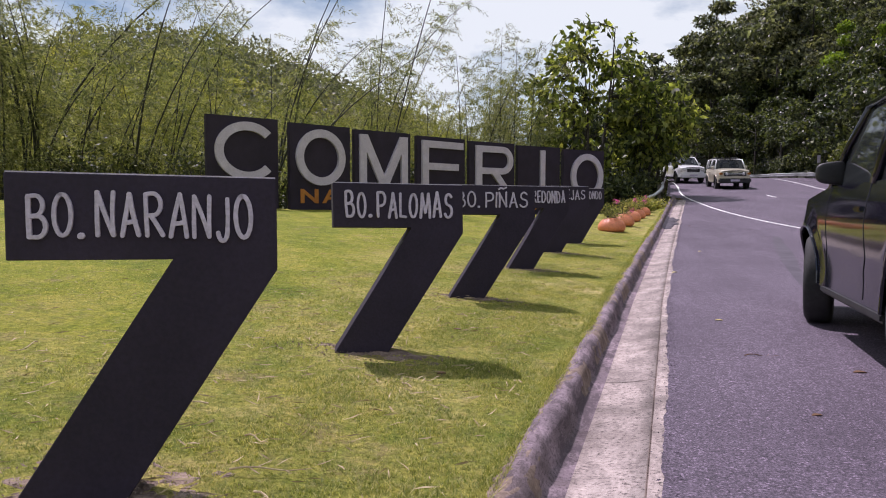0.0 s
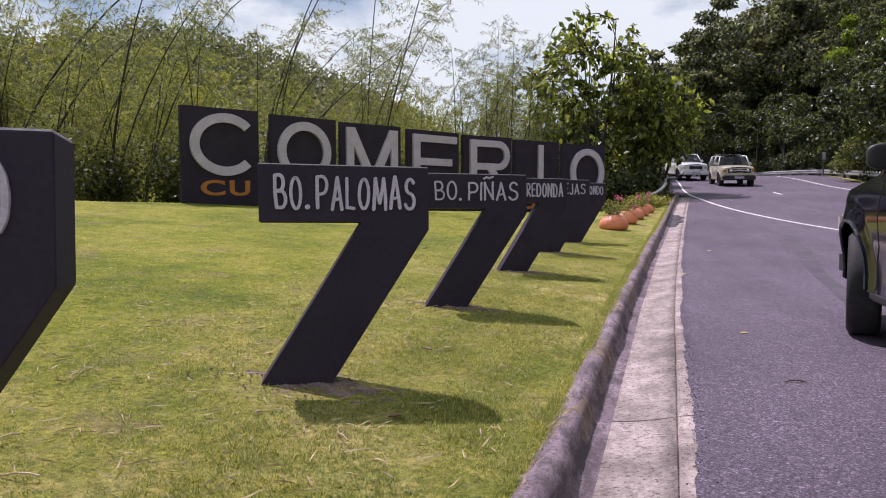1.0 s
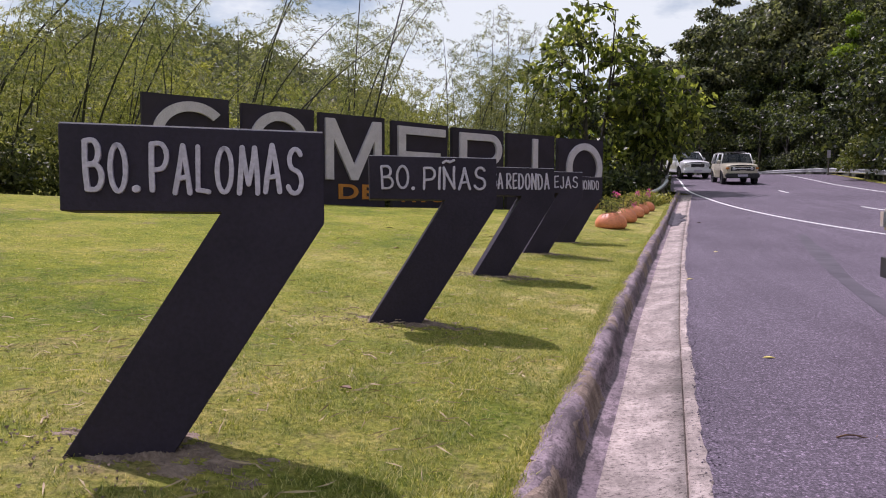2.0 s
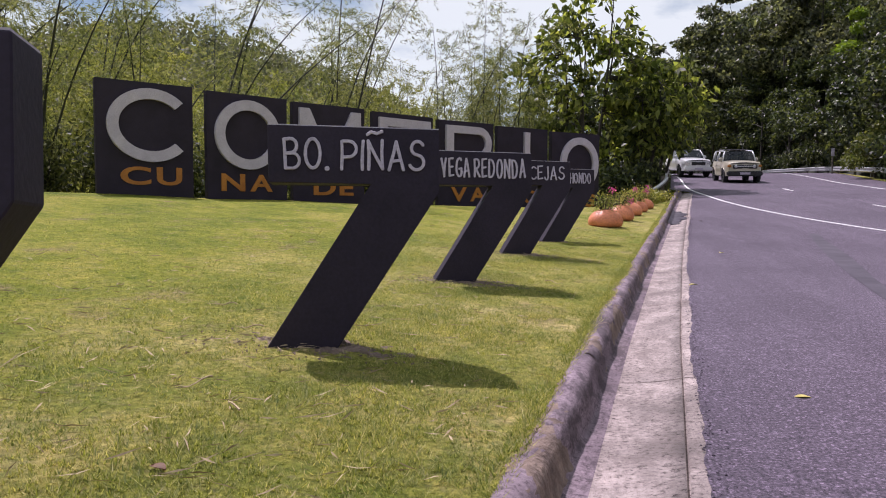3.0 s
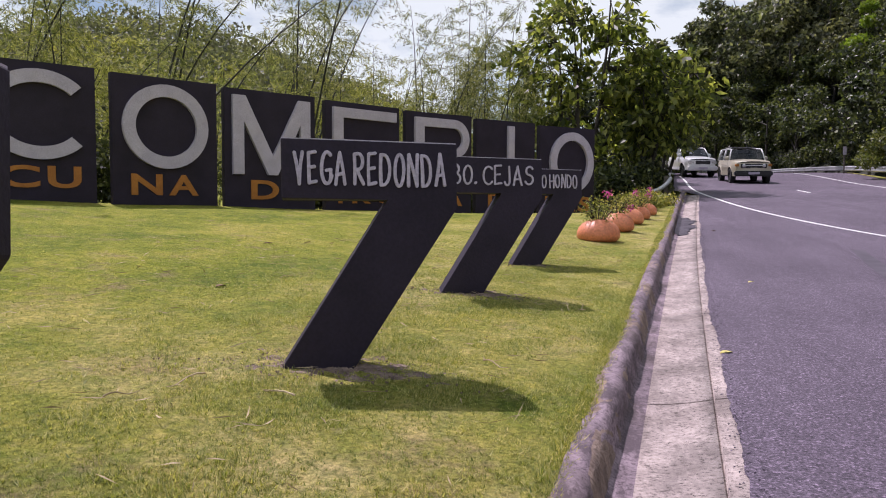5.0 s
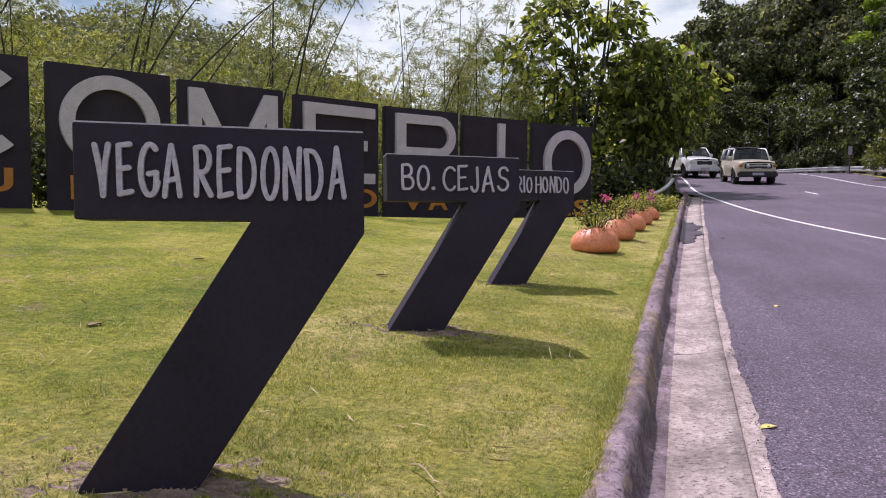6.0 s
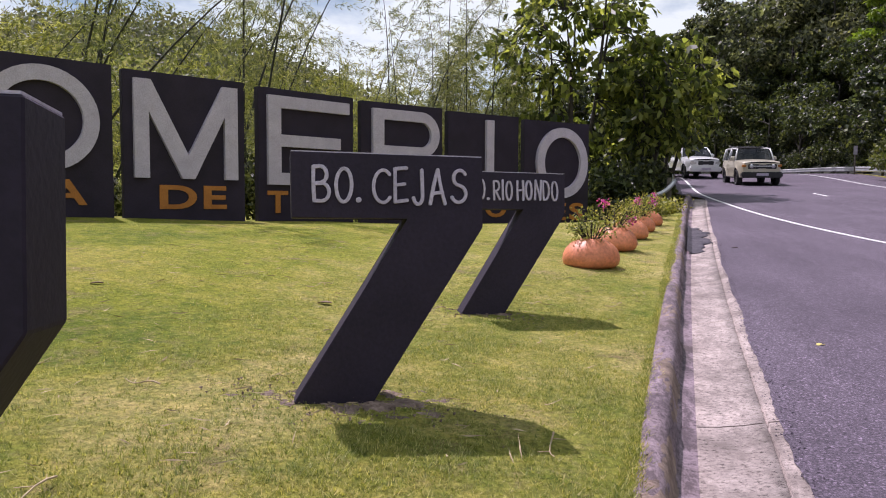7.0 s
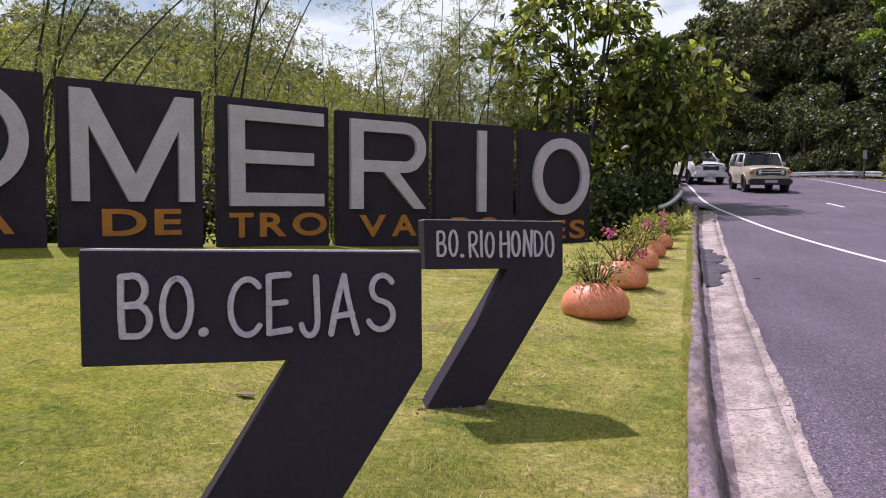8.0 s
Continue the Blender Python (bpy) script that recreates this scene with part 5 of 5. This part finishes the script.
# ---- lawn details ----
rg = np.random.default_rng(41)


def grass_blades():
    def patch(n, s0, s1, ya, yb, h0, h1, w):
        y = rg.uniform(ya, yb, n)
        x = kerb_x(y) - rg.uniform(s0, s1, n)
        keep = noise_field(x, y) > rg.uniform(-0.5, 0.5, n)
        x, y = x[keep], y[keep]
        n = len(x)
        base = np.stack([x, y, lawn_z(x, y) - 0.003], 1)
        a = rg.uniform(0, math.tau, n)
        side = np.stack([np.cos(a), np.sin(a), np.zeros(n)], 1) * w * rg.uniform(0.6, 1.4, (n, 1))
        h = rg.uniform(h0, h1, (n, 1))
        tip = base + np.concatenate([rg.normal(size=(n, 2)) * 0.7 * h, h], 1)
        return np.stack([base - side, base + side, tip], 1)

    def noise_field(x, y):
        return np.sin(x * 2.1 + 1.3 * np.sin(y * 1.7)) * np.sin(y * 1.9 + np.sin(x * 2.7)) * 0.5 + 0.15

    def tufts(n, per, s0, s1, ya, yb, h0, h1, w):
        """Leafy tufts of a few leaning blades each, thinner where the soil is trodden bare."""
        y = rg.uniform(ya, yb, n)
        off = rg.uniform(s0, s1, n)
        x = kerb_x(y) - off
        thick = noise_field(x * 1.7 + 3, y * 1.7) + noise_field(x * 5, y * 5 + 1) * 0.7
        bare = np.zeros(n)
        for body, foot, yaw in SEVENS:
            bare = np.maximum(bare, np.exp(-((x - foot[0] - 0.26) / 0.5) ** 2 - ((y - foot[1] - 0.12) / 0.24) ** 2))
        fade = np.clip((s1 - off) / (0.65 * s1), 0, 1) * np.clip((y - ya) / 0.8, 0, 1) * np.clip((yb - y) / 4.0, 0, 1)
        keep = (thick > rg.uniform(-0.75, 0.45, n)) & (bare < rg.uniform(0.1, 0.9, n)) & (fade > rg.uniform(0, 1, n))
        x, y, thick = x[keep], y[keep], thick[keep]
        grow = np.repeat(np.clip(0.75 + 0.6 * thick, 0.45, 1.3), per)[:, None]
        x, y = np.repeat(x, per), np.repeat(y, per)
        n = len(x)
        a = rg.uniform(0, math.tau, n)
        out = np.stack([np.cos(a), np.sin(a)], 1)
        root = np.stack([x, y], 1) + out * rg.uniform(0, 0.008, (n, 1))
        base = np.concatenate([root, (lawn_z(root[:, 0], root[:, 1]) - 0.003)[:, None]], 1)
        side = np.stack([-out[:, 1], out[:, 0], np.zeros(n)], 1) * w * rg.uniform(0.6, 1.4, (n, 1))
        h = rg.uniform(h0, h1, (n, 1)) * grow
        tip = base + np.concatenate([out * h * rg.uniform(0.2, 1.5, (n, 1)), h], 1)
        return np.stack([base - side, base + side, tip], 1)

    near = patch(170000, 0.04, 5.0, 1.2, 17.0, 0.006, 0.019, 0.0022)
    leafy = tufts(165000, 5, 0.038, 3.4, 1.2, 19.0, 0.01, 0.03, 0.0022)
    edge = patch(45000, 0.032, 0.13, 0.5, 28.0, 0.014, 0.042, 0.003)
    far = patch(150000, 0.04, 14.0, 6.0, 30.0, 0.01, 0.026, 0.005)
    ob = link_mesh("grass", array_mesh("grass", np.concatenate([near, leafy, edge, far]), 3), BLADE)
    tagged(ob, "short mown grass with yellowed patches", "grass", kind="stuff")


grass_blades()


def soil_patch(x, y, rx, ry, seed):
    """Crumbly bare ground whose rough surface dips under the turf round it."""
    rng = np.random.default_rng(seed)
    ph = rng.uniform(0, math.tau, 6)
    n, k = 90, 22
    V, F = [], []
    for i in range(k + 1):
        for j in range(n):
            a = math.tau * j / n
            q = i / k
            edge = 1 + 0.16 * math.sin(2 * a + ph[0]) + 0.13 * math.sin(5 * a + ph[1]) + 0.1 * math.sin(11 * a + ph[2]) + 0.05 * math.sin(23 * a + ph[3])
            px, py = x + rx * q * edge * math.cos(a), y + ry * q * edge * math.sin(a)
            hz = 0.014 * (1 - q ** 1.5) + 0.011 * (rng.uniform() - 0.5) + 0.008 * math.sin(px * 23 + ph[4]) * math.sin(py * 29 + ph[5]) - 0.006
            V.append((px, py, float(lawn_z(px, py)) + hz))
    for i in range(k):
        for j in range(n):
            F.append((i * n + j, i * n + (j + 1) % n, (i + 1) * n + (j + 1) % n, (i + 1) * n + j))
    me = bpy.data.meshes.new("soil_patch")
    me.from_pydata(V, [], F)
    ob = link_mesh("soil_patch", me, SOIL, None, "bare patch of crumbly brown soil round a sign's foot")
    tagged(ob, category="soil", group="soil patches")


for (body, base, yaw), (rx, ry), seed in zip(SEVENS, ((0.62, 0.36), (0.5, 0.23), (0.48, 0.22), (0.6, 0.3), (0.56, 0.26), (0.28, 0.1)), range(6)):
    soil_patch(base[0] + 0.26, base[1] + 0.15, rx, ry, seed)


def litter():
    def scatter(n, s1, ya, yb):
        y = rg.uniform(ya, yb, n)
        x = kerb_x(y) - rg.uniform(0.05, 1, n) * s1
        return np.stack([x, y, lawn_z(x, y) + 0.022], 1)
    c = np.concatenate([scatter(1300, 5.5, 1.2, 19), scatter(900, 3.2, 1.5, 8.0)])
    n = len(c)
    aim = rg.normal(size=(n, 3)) * np.array([3, 3, 0.25])
    lv = leaves(rg, c, 0.115, 0.0065, 0.0, aim, 0.3)
    ob = link_mesh("leaf_litter", array_mesh("leaf_litter", lv, 4), STRAW)
    tagged(ob, "dry straw-coloured bamboo leaves lying on the lawn", "leaf litter", kind="stuff")


litter()


def crumbs():
    """Loose dark grit along the asphalt's broken edge."""
    n = 1500
    y = rg.uniform(1.5, 24, n)
    x = asphalt_x(y) + rg.normal(size=n) * 0.035 + 0.015
    r = rg.uniform(0.0025, 0.0075, n)
    c = np.stack([x, y, road_z(y) + 0.008 + r * 0.3], 1)
    t = np.array([(1, 1, 1), (1, -1, -1), (-1, 1, -1), (-1, -1, 1)], float) * 0.7
    a = rg.uniform(0, math.tau, n)
    rot = np.stack([np.stack([np.cos(a), -np.sin(a), a * 0], -1), np.stack([np.sin(a), np.cos(a), a * 0], -1), np.stack([a * 0, a * 0, a * 0 + 0.7], -1)], 1)
    v = np.einsum("nij,kj->nki", rot, t) * r[:, None, None] + c[:, None, :]
    tri = v[:, [[0, 1, 2], [0, 3, 1], [0, 2, 3], [1, 3, 2]]].reshape(-1, 3, 3)
    ob = link_mesh("grit", array_mesh("grit", tri, 3), ASPHALT)
    tagged(ob, "loose dark grit along the broken asphalt edge", "grit", kind="stuff")


crumbs()


def clods():
    """Small lumps of earth strewn round the signs' feet."""
    cs, rs_ = [], []
    for body, base, yaw in SEVENS:
        n = 170
        x = base[0] + 0.15 + rg.normal(size=n) * 0.3
        y = base[1] + 0.08 + rg.normal(size=n) * 0.14
        cs.append(np.stack([x, y, lawn_z(x, y) + 0.012], 1))
        rs_.append(rg.uniform(0.002, 0.009, n))
    c, r = np.concatenate(cs), np.concatenate(rs_)
    n = len(c)
    t = np.array([(1, 1, 1), (1, -1, -1), (-1, 1, -1), (-1, -1, 1)], float) * 0.7
    v = (t[None] + rg.normal(size=(n, 4, 3)) * 0.25) * r[:, None, None] + c[:, None, :]
    tri = v[:, [[0, 1, 2], [0, 3, 1], [0, 2, 3], [1, 3, 2]]].reshape(-1, 3, 3)
    ob = link_mesh("clods", array_mesh("clods", tri, 3), SOIL)
    tagged(ob, "small clods of brown earth strewn on the lawn", "earth", kind="stuff")


clods()


def dirt_fringe():
    """Crumbled earth and roots between turf and kerb."""
    V, F = [], []
    ys = np.arange(0.4, 24, 0.03)
    cols = 6
    for y in ys:
        w = 0.03 + 0.02 * math.sin(y * 2.3 + math.sin(y * 5.1)) + 0.012 * math.sin(y * 11.3) + 0.008 * rg.normal()
        for k in range(cols):
            q = k / (cols - 1)
            x = float(kerb_x(y)) - 0.03 - max(0.012, w) * (1 - q) + 0.003 * rg.normal()
            V.append((x, y, float(lawn_z(x, y)) - 0.006 + (0.014 * math.sin(math.pi * q) + 0.006 * rg.uniform()) * (0 < k < cols - 1)))
    for j in range(len(ys) - 1):
        for k in range(cols - 1):
            F.append((j * cols + k, j * cols + k + 1, (j + 1) * cols + k + 1, (j + 1) * cols + k))
    me = bpy.data.meshes.new("dirt_fringe")
    me.from_pydata(V, [], F)
    me.shade_smooth()
    ob = link_mesh("dirt_fringe", me, SOIL)
    tagged(ob, "crumbled reddish earth between the turf and the kerb", kind="structure")


dirt_fringe()


def twig(x, y, ln, yaw, rng):
    bm = bmesh.new()
    pts = [(ln * q, 0.06 * ln * math.sin(4 * q + yaw), 0.012 + 0.01 * math.sin(7 * q)) for q in np.linspace(0, 1, 7)]
    tube(bm, pts, [0.004 * (1.2 - 0.8 * q) for q in np.linspace(0, 1, 7)], 5)
    for k in (2, 4):
        p = Vector(pts[k])
        tube(bm, [p, p + Vector((0.12 * ln, rng.choice((-1, 1)) * 0.16 * ln, 0.01))], [0.0025, 0.0012], 4)
    ob = part("twig", bm, STRAW, None, "thin dry twig lying on the lawn")
    ob.matrix_basis = pose(x, y, float(lawn_z(x, y)) + 0.012, 0, 0, yaw)
    return tagged(ob, category="twig", group="twigs on the lawn")


road_twig = twig(2.92, 6.6, 0.26, 6, rg)
road_twig.matrix_basis = pose(2.9, 6.62, float(road_z(6.6)) + 0.002, 0, 0, 6)
tagged(road_twig, "thin reddish-brown twig lying on the asphalt")
road_twig.data.materials[0] = BROWN_LEAF
for i in range(34):
    y = rg.uniform(2.0, 17.0)
    twig(float(kerb_x(y)) - rg.uniform(0.3, 4.0), y, rg.uniform(0.12, 0.34), rg.uniform(0, 360), rg)


def fallen_leaf(x, y, z, ln, yaw, mat, label):
    bm = bmesh.new()
    rows = []
    for i in range(7):
        q = i / 6
        w = ln * 0.28 * math.sin(math.pi * min(1, q * 0.93 + 0.05)) + 0.001
        rows.append([bm.verts.new((ln * q, o * w, 0.006 * abs(o) + 0.08 * ln * math.sin(math.pi * q) * (1 if o else 0.6))) for o in (-1, 0, 1)])
    for a, b in zip(rows, rows[1:]):
        for k in range(2):
            bm.faces.new((a[k], a[k + 1], b[k + 1], b[k]))
    ob = part("fallen_leaf", bm, mat, None, label)
    ob.modifiers.new("thick", "SOLIDIFY").thickness = 0.0015
    ob.matrix_basis = pose(x, y, z, 0, 0, yaw)
    tagged(ob, category="leaf", group="fallen leaves")


for x, y, ln, yaw, k in ((2.95, 5.05, 0.07, 20, 1), (2.95, 8.25, 0.08, 5, 0), (3.55, 6.2, 0.1, 10, 1), (3.9, 15.9, 0.1, 50, 0), (3.0, 12.4, 0.1, 30, 0), (4.58, 22.7, 0.1, 0, 1), (4.9, 11.0, 0.07, 15, 0)):
    fallen_leaf(x, y, float(road_z(y)) + 0.003, ln, yaw, (YELLOW_LEAF, BROWN_LEAF)[k], ("yellow fallen leaf on the asphalt", "brown curled leaf on the asphalt")[k])
for x, y, ln, yaw in ((0.1, 15.7, 0.12, 5), (-1.66, 15.3, 0.1, 40), (0.75, 5.0, 0.06, 30), (0.6, 6.4, 0.07, -20), (-0.8, 12.6, 0.1, 70)):
    fallen_leaf(x, y, float(lawn_z(x, y)) + 0.008, ln, yaw, BROWN_LEAF, "brown curled leaf on the lawn")
